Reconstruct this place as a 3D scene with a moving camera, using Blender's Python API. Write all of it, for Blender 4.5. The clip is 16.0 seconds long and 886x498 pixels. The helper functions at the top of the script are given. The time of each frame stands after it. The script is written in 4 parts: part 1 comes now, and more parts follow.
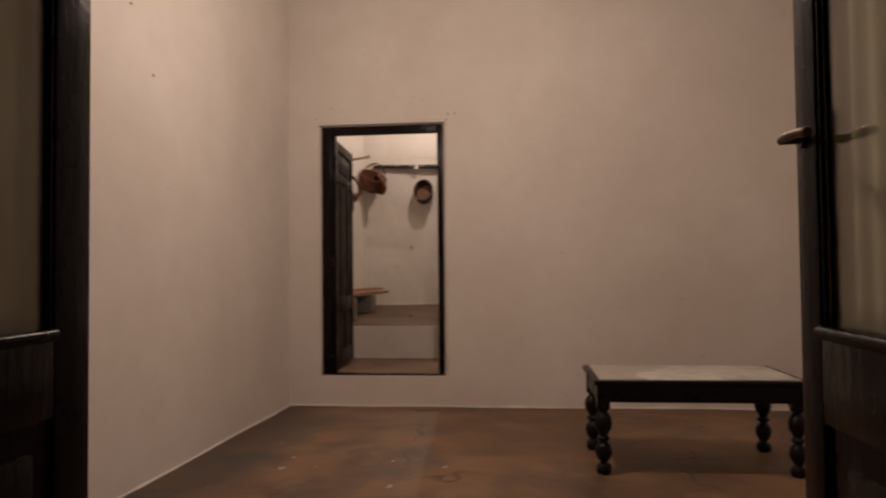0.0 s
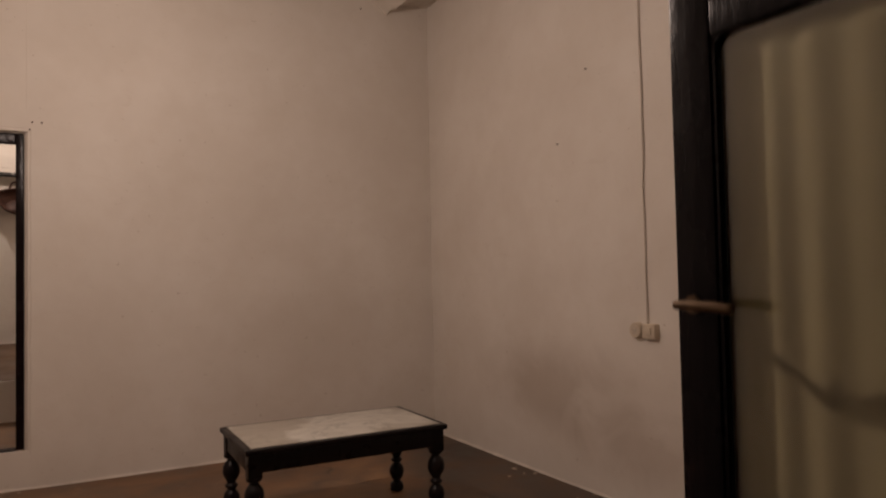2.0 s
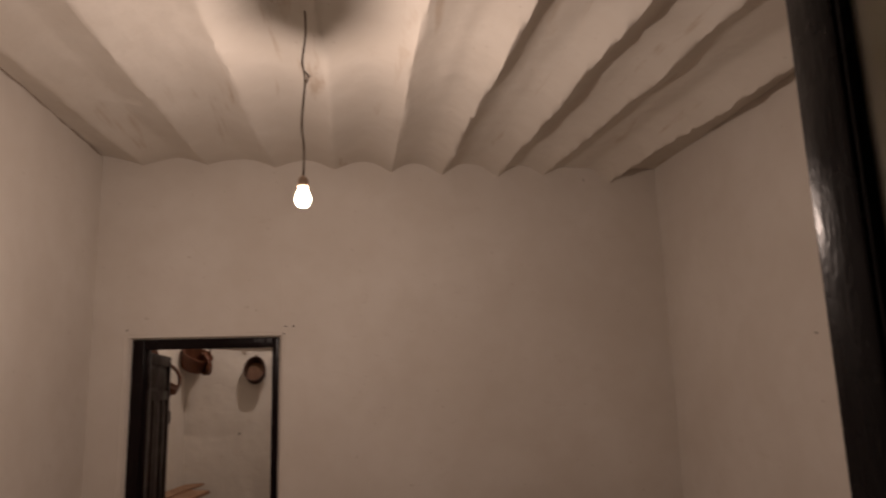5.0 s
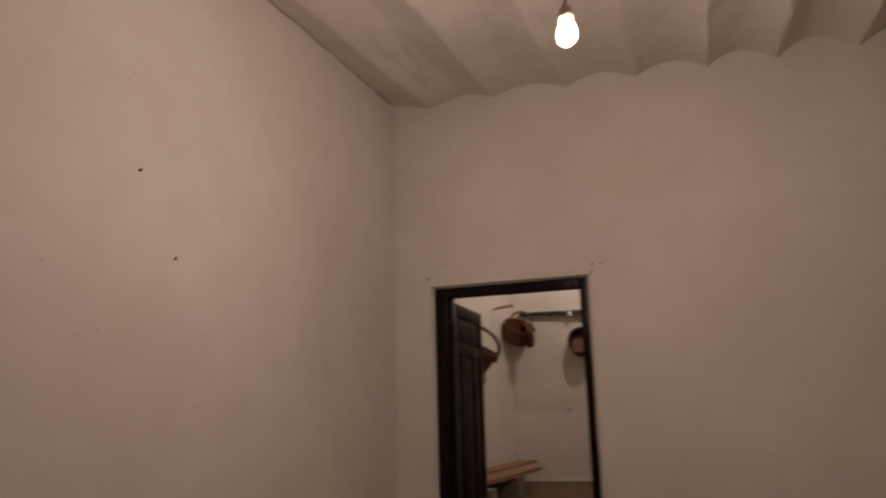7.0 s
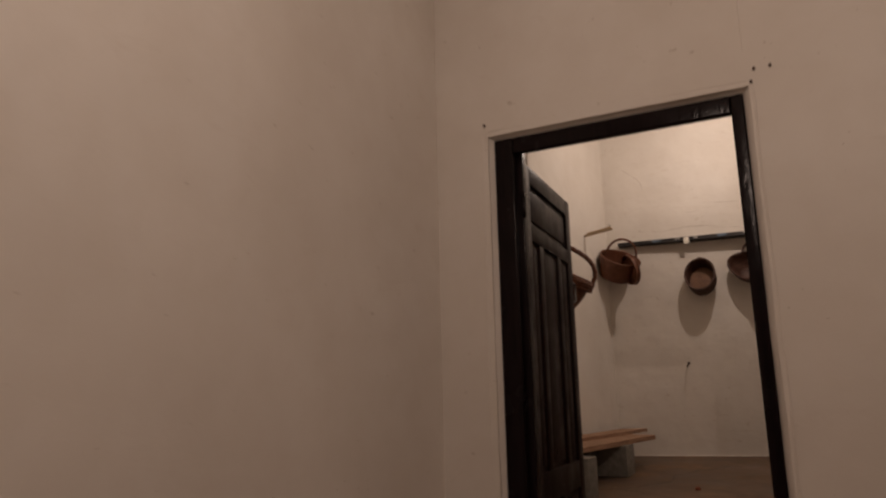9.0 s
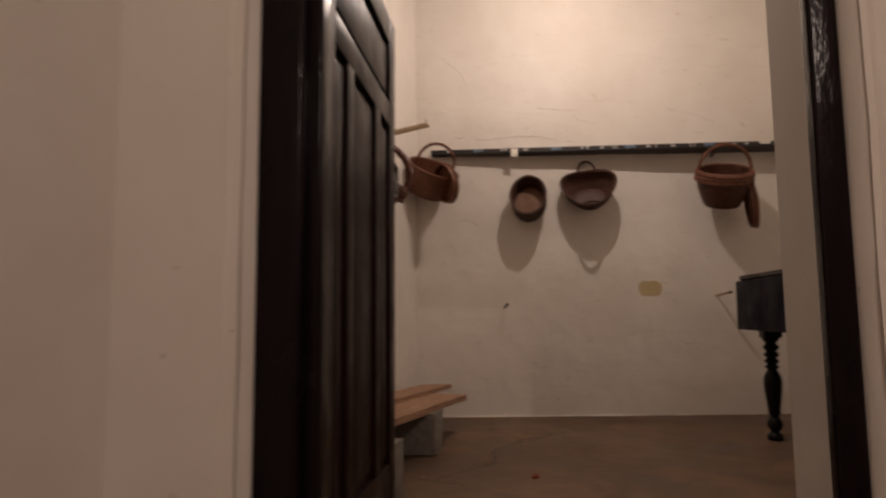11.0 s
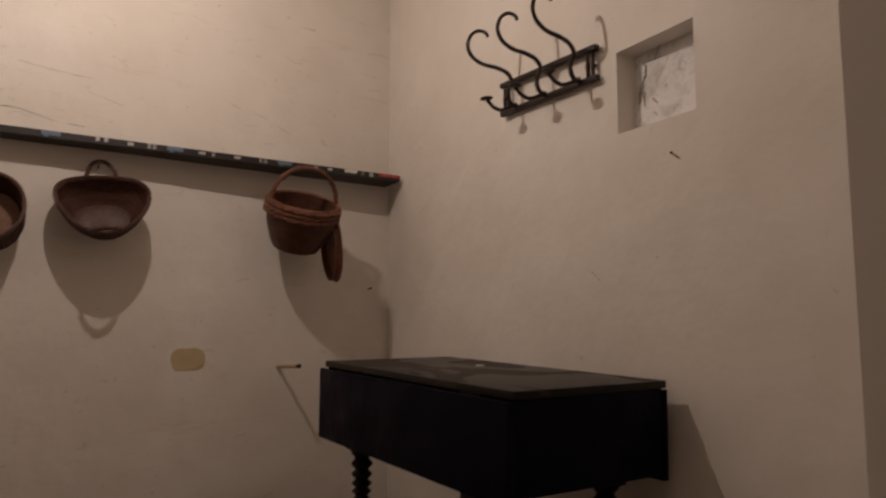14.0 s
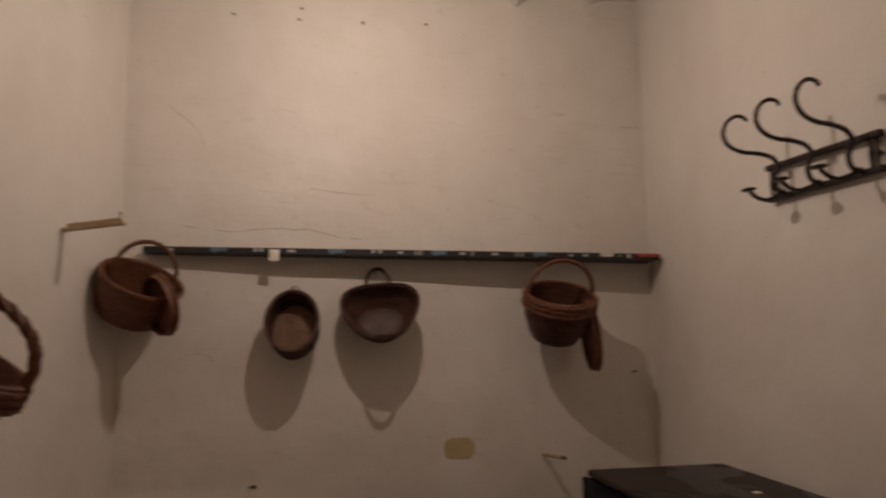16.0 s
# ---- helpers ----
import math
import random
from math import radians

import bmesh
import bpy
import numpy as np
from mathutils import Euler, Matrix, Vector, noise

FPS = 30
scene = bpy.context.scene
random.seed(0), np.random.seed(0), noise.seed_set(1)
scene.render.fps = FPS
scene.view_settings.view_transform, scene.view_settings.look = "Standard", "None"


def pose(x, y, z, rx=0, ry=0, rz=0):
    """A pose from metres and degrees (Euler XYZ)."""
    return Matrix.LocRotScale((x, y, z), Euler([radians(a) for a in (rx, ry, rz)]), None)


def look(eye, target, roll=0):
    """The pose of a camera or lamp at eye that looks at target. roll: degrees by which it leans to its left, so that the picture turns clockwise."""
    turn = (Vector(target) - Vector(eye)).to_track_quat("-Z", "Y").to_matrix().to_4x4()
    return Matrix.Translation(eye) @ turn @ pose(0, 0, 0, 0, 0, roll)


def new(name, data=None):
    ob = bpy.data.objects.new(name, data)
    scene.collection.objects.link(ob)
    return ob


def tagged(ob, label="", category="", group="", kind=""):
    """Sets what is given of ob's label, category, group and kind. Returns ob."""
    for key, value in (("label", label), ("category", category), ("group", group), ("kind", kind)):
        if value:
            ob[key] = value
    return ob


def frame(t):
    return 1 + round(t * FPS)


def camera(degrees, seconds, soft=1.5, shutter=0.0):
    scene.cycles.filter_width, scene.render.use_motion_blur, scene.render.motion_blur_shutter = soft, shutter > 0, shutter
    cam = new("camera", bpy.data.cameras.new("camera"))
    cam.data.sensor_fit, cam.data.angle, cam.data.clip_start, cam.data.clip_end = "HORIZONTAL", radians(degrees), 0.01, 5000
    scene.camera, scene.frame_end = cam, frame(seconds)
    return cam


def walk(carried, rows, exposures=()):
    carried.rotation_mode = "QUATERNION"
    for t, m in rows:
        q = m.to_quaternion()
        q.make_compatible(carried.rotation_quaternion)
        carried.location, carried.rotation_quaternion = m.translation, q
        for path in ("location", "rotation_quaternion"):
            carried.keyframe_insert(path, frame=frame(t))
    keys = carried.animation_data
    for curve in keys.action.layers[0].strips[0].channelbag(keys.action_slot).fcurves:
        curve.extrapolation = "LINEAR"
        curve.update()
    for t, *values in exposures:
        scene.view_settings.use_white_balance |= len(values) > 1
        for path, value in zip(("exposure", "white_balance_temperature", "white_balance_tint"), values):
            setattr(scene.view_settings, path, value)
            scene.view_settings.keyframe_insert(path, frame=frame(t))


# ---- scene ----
cam = camera(64.2, 16.0, soft=2.1, shutter=0.5)
PATH = [
    (0, (0.393, -0.088, 0.989), (0.189, 1.901, 1.054), -0.6),
    (0.5, (0.205, 0.014, 0.988), (0.364, 2.006, 1.065), -0.4),
    (1, (0.117, 0.124, 1.026), (0.779, 2.009, 1.103), -0.4),
    (1.5, (0.128, 0.234, 1.07), (1.053, 2.006, 1.144), -0.7),
    (2, (0.062, 0.26, 1.211), (1.012, 2.019, 1.28), -1.2),
    (2.5, (0.072, 0.249, 1.371), (0.945, 2.046, 1.445), -1.4),
    (3, (0.117, 0.252, 1.502), (0.948, 2.067, 1.621), -1.6),
    (5.5, (0.368, 0.374, 1.75), (0.409, 2.332, 2.157), -1.5),
    (6, (0.387, 0.549, 1.699), (0.21, 2.498, 2.109), -1.4),
    (6.5, (0.387, 0.756, 1.574), (0.01, 2.676, 1.987), -1.3),
    (7, (0.427, 1.101, 1.429), (-0.226, 2.945, 1.847), -1.5),
    (7.5, (0.36, 1.399, 1.365), (-0.553, 3.129, 1.784), -1.4),
    (8, (0.226, 1.786, 1.261), (-0.722, 3.497, 1.678), -1.2),
    (10.5, (-0.439, 3.715, 1.042), (-0.968, 5.621, 1.342), -0.9),
    (11, (-0.569, 4.019, 1.149), (-0.881, 5.982, 1.374), -0.5),
    (11.5, (-0.611, 4.445, 1.25), (-0.682, 6.435, 1.431), -0.6),
    (12, (-0.614, 4.847, 1.324), (-0.666, 6.837, 1.518), -0.8),
    (12.5, (-0.666, 5.126, 1.386), (-0.512, 7.111, 1.57), -0.7),
    (13, (-0.635, 5.307, 1.447), (-0.183, 7.247, 1.63), -0.4),
    (13.5, (-0.589, 5.413, 1.491), (0.148, 7.262, 1.692), -0.3),
    (14, (-0.544, 5.435, 1.566), (0.439, 7.165, 1.769), -0.2),
    (14.5, (-0.533, 5.433, 1.685), (0.479, 7.144, 1.903), -0.4),
    (15, (-0.5, 5.421, 1.795), (0.441, 7.171, 2.021), -0.8),
    (15.5, (-0.492, 5.406, 1.876), (0.144, 7.285, 2.123), -0.9),
    (16, (-0.484, 5.376, 1.9), (-0.22, 7.342, 2.16), -0.7),
]
EXPOSURES = [
    (0.0, -0.10, 6500, 10), (0.5, -0.26, 6440, 10), (1.5, -0.1, 6420, 10), (2.5, -0.13, 6420, 10), (3.2, -0.25, 6420, 10), (5.3, -0.75, 6460, 10), (6.5, -0.78, 6460, 10), (8.2, -0.71, 6560, 10),
    (10.3, -0.45, 6500, 10), (11.0, -0.29, 6400, 10), (11.6, -0.3, 6250, 8), (12.5, -0.44, 6300, 7), (13.2, -0.53, 6380, 7), (14.5, -0.66, 6280, 10), (15.2, -0.82, 6400, 10), (16.0, -0.95, 6440, 10),
]
walk(cam, [(t, look(eye, target, roll)) for t, eye, target, roll in PATH], EXPOSURES)

# ---- light ----
world = bpy.data.worlds.new("world")
scene.world = world
world.use_nodes = True
world.node_tree.nodes["Background"].inputs[0].default_value = (0.02, 0.02, 0.025, 1)
world.node_tree.nodes["Background"].inputs[1].default_value = 0.1

BULB_1 = (0.15, 3.03, 2.476)
BULB_2 = (-0.32, 7.65, 3.12)
LAMP_COLOUR = (1.0, 0.77, 0.655)
for spot, power, tone in ((BULB_1, 52.0, LAMP_COLOUR), (BULB_2, 40.0, (1.0, 0.80, 0.695))):
    lamp = bpy.data.lights.new("bulb_light", "POINT")
    lamp.energy, lamp.color, lamp.shadow_soft_size = power, tone, 0.012
    new("bulb_light", lamp).location = spot


# ---- materials ----
class Nodes:
    """Short hand for one node material."""

    def __init__(self, name):
        self.mat = bpy.data.materials.new(name)
        self.mat.use_nodes = True
        self.t = self.mat.node_tree
        self.b = self.t.nodes["Principled BSDF"]
        self.co = self.t.nodes.new("ShaderNodeNewGeometry").outputs["Position"]

    def local(self):
        self.co = self.t.nodes.new("ShaderNodeTexCoord").outputs["Object"]
        return self

    def link(self, a, b):
        self.t.links.new(a, b)

    def stretch(self, sx, sy, sz, co=None):
        n = self.t.nodes.new("ShaderNodeMapping")
        n.inputs["Scale"].default_value = (sx, sy, sz)
        self.link(co or self.co, n.inputs["Vector"])
        return n.outputs[0]

    def noise(self, scale, detail=4, rough=0.55, co=None, distort=0.0):
        n = self.t.nodes.new("ShaderNodeTexNoise")
        n.inputs["Scale"].default_value, n.inputs["Detail"].default_value = scale, detail
        n.inputs["Roughness"].default_value, n.inputs["Distortion"].default_value = rough, distort
        self.link(co or self.co, n.inputs["Vector"])
        return n.outputs["Fac"]

    def ramp(self, fac, stops):
        n = self.t.nodes.new("ShaderNodeValToRGB")
        while len(n.color_ramp.elements) < len(stops):
            n.color_ramp.elements.new(0.5)
        for e, (p, c) in zip(n.color_ramp.elements, stops):
            e.position, e.color = p, (*(c if isinstance(c, tuple) else (c, c, c)), 1)
        self.link(fac, n.inputs[0])
        return n.outputs[0]

    def mix(self, fac, a, b, kind="MIX"):
        n = self.t.nodes.new("ShaderNodeMix")
        n.data_type, n.blend_type = "RGBA", kind
        for sock, v in ((n.inputs[0], fac), (n.inputs[6], a), (n.inputs[7], b)):
            if isinstance(v, tuple):
                sock.default_value = (*v, 1)
            elif isinstance(v, (int, float)):
                sock.default_value = v
            else:
                self.link(v, sock)
        return n.outputs[2]

    def math(self, op, a, b=0.0, c=0.0):
        n = self.t.nodes.new("ShaderNodeMath")
        n.operation = op
        for sock, v in zip(n.inputs, (a, b, c)):
            if isinstance(v, (int, float)):
                sock.default_value = v
            else:
                self.link(v, sock)
        return n.outputs[0]

    def blob(self, centre, size):
        """1 at a place in the world, falling to 0 at the given half sizes."""
        m = self.t.nodes.new("ShaderNodeMapping")
        m.vector_type = "TEXTURE"
        m.inputs["Location"].default_value, m.inputs["Scale"].default_value = centre, size
        self.link(self.co, m.inputs["Vector"])
        d = self.t.nodes.new("ShaderNodeVectorMath")
        d.operation = "LENGTH"
        self.link(m.outputs[0], d.inputs[0])
        n = self.math("SUBTRACT", 1.0, d.outputs["Value"])
        return self.math("MAXIMUM", n, 0.0)

    def bump(self, *layers):
        last = None
        for height, dist, strength in layers:
            n = self.t.nodes.new("ShaderNodeBump")
            n.inputs["Strength"].default_value, n.inputs["Distance"].default_value = strength, dist
            self.link(height, n.inputs["Height"])
            if last:
                self.link(last, n.inputs["Normal"])
            last = n.outputs[0]
        self.link(last, self.b.inputs["Normal"])

    def done(self, colour, rough=0.6, metal=0.0, coat=0.0, spec=None):
        for sock, v in ((self.b.inputs["Base Color"], colour), (self.b.inputs["Roughness"], rough)):
            if isinstance(v, tuple):
                sock.default_value = (*v, 1)
            elif isinstance(v, (int, float)):
                sock.default_value = v
            else:
                self.link(v, sock)
        self.b.inputs["Metallic"].default_value = metal
        self.b.inputs["Coat Weight"].default_value = coat
        if spec is not None:
            self.b.inputs["Specular IOR Level"].default_value = spec
        return self.mat


def plaster(name, tint=(1, 1, 1), smudge=(), rough_relief=1.0, comb=1.0, rust=0.0, trowel=0.0):
    """Whitewashed lime plaster, trowelled by hand."""
    n = Nodes(name)
    big, mid, fine = n.noise(1.1, 3), n.noise(6, 5, 0.6), n.noise(120, 3)
    base = n.ramp(big, [(0.3, tuple(0.70 * a * b for a, b in zip((1, .925, .84), tint))), (0.7, tuple(0.79 * a * b for a, b in zip((1, .945, .88), tint)))])
    base = n.mix(n.ramp(mid, [(0.35, 0.16), (0.6, 0.0)]), base, (0.60, 0.53, 0.45))
    scuff = n.ramp(n.noise(3.2, 6, 0.7, n.stretch(1, 1, 2.5), 0.8), [(0.62, 0.0), (0.75, 0.22)])
    base = n.mix(scuff, base, (0.56, 0.48, 0.40))
    fleck = n.ramp(n.noise(26, 2, 0.5, n.stretch(1, 1, 1.7)), [(0.735, 0.0), (0.76, 0.35)])
    base = n.mix(fleck, base, (0.38, 0.31, 0.24))
    for centre, size, colour, weight in smudge:
        m = n.math("MULTIPLY", n.blob(centre, size), n.ramp(n.noise(2.0, 4, 0.55, None, 0.8), [(0.3, 0.25), (0.62, 1.0)]))
        base = n.mix(n.math("MULTIPLY", n.math("MINIMUM", m, 0.6), weight), base, colour)
    if rust:
        run = n.ramp(n.noise(2.4, 6, 0.65, n.stretch(3.2, 0.35, 3.2), 0.5), [(0.60, 0.0), (0.70, rust)])
        base = n.mix(run, base, (0.42, 0.29, 0.18))
    if trowel:
        mark = n.noise(4.2, 8, 0.72, n.stretch(0.8, 0.8, 4.6), 0.7)
        base = n.mix(n.ramp(mark, [(0.60, 0.0), (0.66, 0.30 * trowel)]), base, (0.54, 0.44, 0.34))
        speck = n.ramp(n.noise(11, 5, 0.6, n.stretch(1, 1, 2.0), 0.6), [(0.655, 0.0), (0.70, 0.4 * trowel)])
        base = n.mix(speck, base, (0.50, 0.40, 0.30))
        big = n.math("ADD", big, n.math("MULTIPLY", mark, 0.035 * trowel))
    streak = n.noise(9, 5, 0.6, n.stretch(1, 1, 2.2), 0.6)
    n.bump((big, 0.05, 0.5 * rough_relief), (n.noise(3.0, 4, 0.5), 0.022, 0.5 * rough_relief), (streak, 0.005, 0.18 * rough_relief * comb), (fine, 0.0012, 0.25))
    return n.done(base, 0.88, spec=0.25)


WALL_1 = plaster("plaster_room_1", rough_relief=0.55)
WALL_1R = plaster("plaster_right_wall", rough_relief=0.55, smudge=[((2.62, 3.55, 0.52), (0.5, 0.95, 0.33), (0.36, 0.29, 0.23), 0.7), ((2.62, 3.0, 0.30), (0.5, 0.7, 0.25), (0.38, 0.31, 0.25), 0.6)])
WALL_2 = plaster("plaster_room_2", tint=(1.0, 1.0, 0.99), rough_relief=1.45, comb=0.10)
WALL_2F = plaster("plaster_far_wall", tint=(1.0, 1.0, 0.99), rough_relief=1.45, comb=0.10, trowel=0.75)
def niche_gypsum():
    n = Nodes("bare_gypsum_niche")
    patch, grit = n.noise(13, 5, 0.6, None, 0.5), n.noise(34, 6, 0.7, n.stretch(1, 1, 0.7), 1.2)
    col = n.ramp(patch, [(0.32, (0.62, 0.60, 0.58)), (0.5, (0.84, 0.83, 0.82)), (0.75, (0.90, 0.89, 0.88))])
    col = n.mix(n.ramp(grit, [(0.58, 0.0), (0.68, 0.65)]), col, (0.26, 0.23, 0.20))
    n.bump((patch, 0.02, 0.6), (grit, 0.006, 0.6))
    return n.done(col, 0.9, spec=0.2)


REVEAL = niche_gypsum()
CEIL = plaster("limewash_ceiling", tint=(1.0, 1.0, 0.98), rough_relief=1.7, rust=0.45)


def floor_material(name="worn_screed", dust=0.0):
    n = Nodes(name)
    big, mid, fine = n.noise(0.8, 4, 0.6, None, 0.6), n.noise(2.3, 6, 0.58, None, 0.25), n.noise(60, 4)
    base = n.ramp(big, [(0.30, (0.105, 0.064, 0.040)), (0.48, (0.205, 0.118, 0.064)), (0.66, (0.29, 0.172, 0.094))])
    base = n.mix(n.ramp(mid, [(0.32, 0.8), (0.56, 0.0)]), base, (0.074, 0.050, 0.035))
    base = n.mix(n.ramp(n.noise(2.6, 6, 0.6, None, 0.5), [(0.56, 0.0), (0.70, 0.5)]), base, (0.30, 0.205, 0.135))
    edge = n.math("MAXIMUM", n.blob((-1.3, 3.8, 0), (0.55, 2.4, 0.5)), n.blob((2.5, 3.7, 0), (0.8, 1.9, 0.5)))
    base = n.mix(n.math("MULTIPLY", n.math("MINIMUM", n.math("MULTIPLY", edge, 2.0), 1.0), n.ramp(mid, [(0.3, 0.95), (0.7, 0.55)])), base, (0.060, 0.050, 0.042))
    if dust:
        base = n.mix(n.ramp(n.noise(5.5, 6, 0.7, None, 1.1), [(0.36, dust), (0.62, dust * 0.5)]), base, (0.062, 0.040, 0.026))
    v = n.t.nodes.new("ShaderNodeTexVoronoi")
    v.feature = "DISTANCE_TO_EDGE"
    v.inputs["Scale"].default_value = 0.5
    warp = n.t.nodes.new("ShaderNodeVectorMath")
    w = n.t.nodes.new("ShaderNodeTexNoise")
    w.inputs["Scale"].default_value, w.inputs["Detail"].default_value = 3.0, 5.0
    n.link(n.co, w.inputs["Vector"])
    sc = n.t.nodes.new("ShaderNodeVectorMath")
    sc.operation = "SCALE"
    sc.inputs["Scale"].default_value = 0.5
    n.link(w.outputs["Color"], sc.inputs[0])
    n.link(n.co, warp.inputs[0])
    n.link(sc.outputs[0], warp.inputs[1])
    n.link(warp.outputs[0], v.inputs["Vector"])
    crack = n.ramp(v.outputs["Distance"], [(0.0, 1.0), (0.008, 0.0)])
    crack = n.math("MULTIPLY", crack, n.ramp(n.noise(0.9, 3, 0.5, None, 0.5), [(0.50, 0.0), (0.60, 1.0)]))
    base = n.mix(n.math("MULTIPLY", crack, 0.75), base, (0.035, 0.024, 0.018))
    chip = n.ramp(n.noise(17, 3, 0.5, n.stretch(1.6, 1, 1)), [(0.74, 0.0), (0.765, 0.6)])
    base = n.mix(chip, base, (0.42, 0.35, 0.27))
    n.bump((mid, 0.012, 0.5), (n.math("SUBTRACT", 1.0, crack), 0.004, 0.7), (fine, 0.0015, 0.45))
    return n.done(base, n.ramp(mid, [(0.3, 0.42), (0.7, 0.68)]), spec=0.4)


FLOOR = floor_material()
FLOOR_2 = floor_material("grey_dusty_screed", 0.70)


def paint_dark(name, colour, rough, coat=0.0, relief=0.6, local=True, worn=0.0, spec=0.3):
    """Old gloss paint or varnish on wood, brushed, with runs and worn grain."""
    n = Nodes(name)
    if local:
        n.local()
    grain = n.noise(9, 5, 0.6, n.stretch(6, 6, 0.7))
    drip = n.noise(34, 3, 0.6, n.stretch(1, 1, 0.45))
    col = n.ramp(grain, [(0.3, tuple(0.6 * c for c in colour)), (0.7, tuple(1.35 * c for c in colour))])
    if worn:
        col = n.mix(n.ramp(n.noise(5, 6, 0.7), [(0.52, 0.0), (0.68, worn)]), col, tuple(min(1, 3.2 * c + 0.01) for c in colour))
    n.bump((drip, 0.004, relief), (grain, 0.002, 0.35))
    return n.done(col, n.ramp(n.noise(7, 4), [(0.3, rough * 0.75), (0.7, rough * 1.35)]), coat=coat, spec=spec)


FRAME_BLACK = paint_dark("black_gloss_paint", (0.0090, 0.0050, 0.0056), 0.22, 0.0, 0.55, spec=0.13)
LEAF_BROWN = paint_dark("dark_brown_door_varnish", (0.0140, 0.0062, 0.0052), 0.36, 0.0, 0.25, spec=0.065)
FRENCH = paint_dark("dark_leaf_varnish", (0.0075, 0.0052, 0.0072), 0.24, 0.0, 0.40, spec=0.10)
TABLE_DARK = paint_dark("ebonised_wood", (0.0055, 0.0050, 0.0115), 0.52, 0.0, 0.3, spec=0.06)
LEG_DARK = paint_dark("dark_turned_wood", (0.0080, 0.0055, 0.0062), 0.32, 0.0, 0.2, spec=0.2)
RACK_DARK = paint_dark("bentwood_varnish", (0.026, 0.0135, 0.0100), 0.38, 0.0, 0.2, spec=0.3)


def dusty_top():
    n = Nodes("dusty_dark_top")
    shape = n.noise(2.6, 2.5, 0.45, n.stretch(1.7, 1.0, 1), 0.7)
    clean = n.ramp(shape, [(0.50, 0.0), (0.525, 1.0)])
    dust = n.ramp(n.noise(40, 4), [(0.3, (0.024, 0.017, 0.013)), (0.7, (0.036, 0.026, 0.021))])
    col = n.mix(clean, dust, (0.008, 0.0055, 0.005))
    n.bump((n.noise(70, 3), 0.001, 0.3))
    return n.done(col, n.ramp(clean, [(0.0, 0.62), (1.0, 0.36)]), spec=0.22)


DUSTY = dusty_top()


def marble():
    n = Nodes("grey_veined_marble")
    vein = n.noise(1.9, 6, 0.6, n.stretch(1, 1.9, 1), 2.0)
    col = n.ramp(vein, [(0.36, (0.66, 0.64, 0.59)), (0.455, (0.62, 0.60, 0.55)), (0.475, (0.40, 0.39, 0.36)), (0.50, (0.58, 0.56, 0.51)), (0.7, (0.68, 0.66, 0.60))])
    col = n.mix(n.ramp(n.noise(9, 5), [(0.5, 0.0), (0.8, 0.35)]), col, (0.33, 0.30, 0.26))
    col = n.mix(n.ramp(n.noise(1.7, 3, 0.45, n.stretch(1.0, 1.4, 1), 0.7), [(0.47, 0.0), (0.53, 0.62)]), col, (0.33, 0.29, 0.235))
    n.bump((n.noise(30, 4), 0.001, 0.3))
    return n.done(col, 0.42)


MARBLE = marble()


def wicker(name, light, dark):
    n = Nodes(name).local()
    rings = n.noise(16, 4, 0.6, n.stretch(1, 1, 9))
    col = n.ramp(rings, [(0.28, dark), (0.52, light), (0.78, tuple(1.25 * c for c in light))])
    col = n.mix(n.ramp(n.noise(70, 3), [(0.38, 0.40), (0.58, 0.0)]), col, tuple(0.55 * c for c in dark))
    n.bump((n.noise(90, 3, 0.5, n.stretch(1, 1, 2.5)), 0.0015, 0.6))
    return n.done(col, n.ramp(rings, [(0.3, 0.62), (0.7, 0.45)]), spec=0.4)


WICKER_RED = wicker("reddish_wicker", (0.165, 0.062, 0.032), (0.100, 0.037, 0.020))
WICKER_BROWN = wicker("brown_wicker", (0.078, 0.034, 0.022), (0.044, 0.020, 0.014))
WICKER_DARK = wicker("dark_red_wicker", (0.092, 0.036, 0.022), (0.052, 0.020, 0.013))
WICKER_TAN = wicker("tan_palm_fibre", (0.185, 0.092, 0.050), (0.125, 0.062, 0.036))


def plank_wood():
    n = Nodes("raw_red_plank").local()
    grain = n.noise(14, 6, 0.6, n.stretch(7, 0.5, 7), 0.6)
    col = n.ramp(grain, [(0.28, (0.20, 0.105, 0.062)), (0.5, (0.34, 0.20, 0.125)), (0.72, (0.46, 0.30, 0.20))])
    col = n.mix(n.ramp(n.noise(5, 4), [(0.5, 0.0), (0.8, 0.4)]), col, (0.40, 0.30, 0.22))
    n.bump((grain, 0.002, 0.5), (n.noise(120, 2), 0.0008, 0.4))
    return n.done(col, 0.7, spec=0.3)


PLANK = plank_wood()


def speckled(name, light, dark, scale=22, rough=0.85, relief=0.006):
    n = Nodes(name)
    f = n.noise(scale, 6, 0.65)
    n.bump((f, relief, 0.8))
    return n.done(n.ramp(f, [(0.3, dark), (0.7, light)]), rough, spec=0.3)


BLOCK = speckled("concrete_block", (0.27, 0.25, 0.22), (0.15, 0.135, 0.115), 30)
BRICK = speckled("fired_clay", (0.30, 0.085, 0.04), (0.16, 0.045, 0.025))
CHIP = speckled("fallen_plaster", (0.55, 0.48, 0.40), (0.36, 0.30, 0.24))
PATCH = speckled("yellow_filler", (0.58, 0.475, 0.28), (0.50, 0.40, 0.23), 14, 0.8, 0.002)
CRACK = speckled("crack_shadow", (0.52, 0.44, 0.36), (0.30, 0.24, 0.19), 60)
STICK = speckled("pale_peeled_wood", (0.55, 0.42, 0.27), (0.38, 0.27, 0.16), 40, 0.6, 0.002)
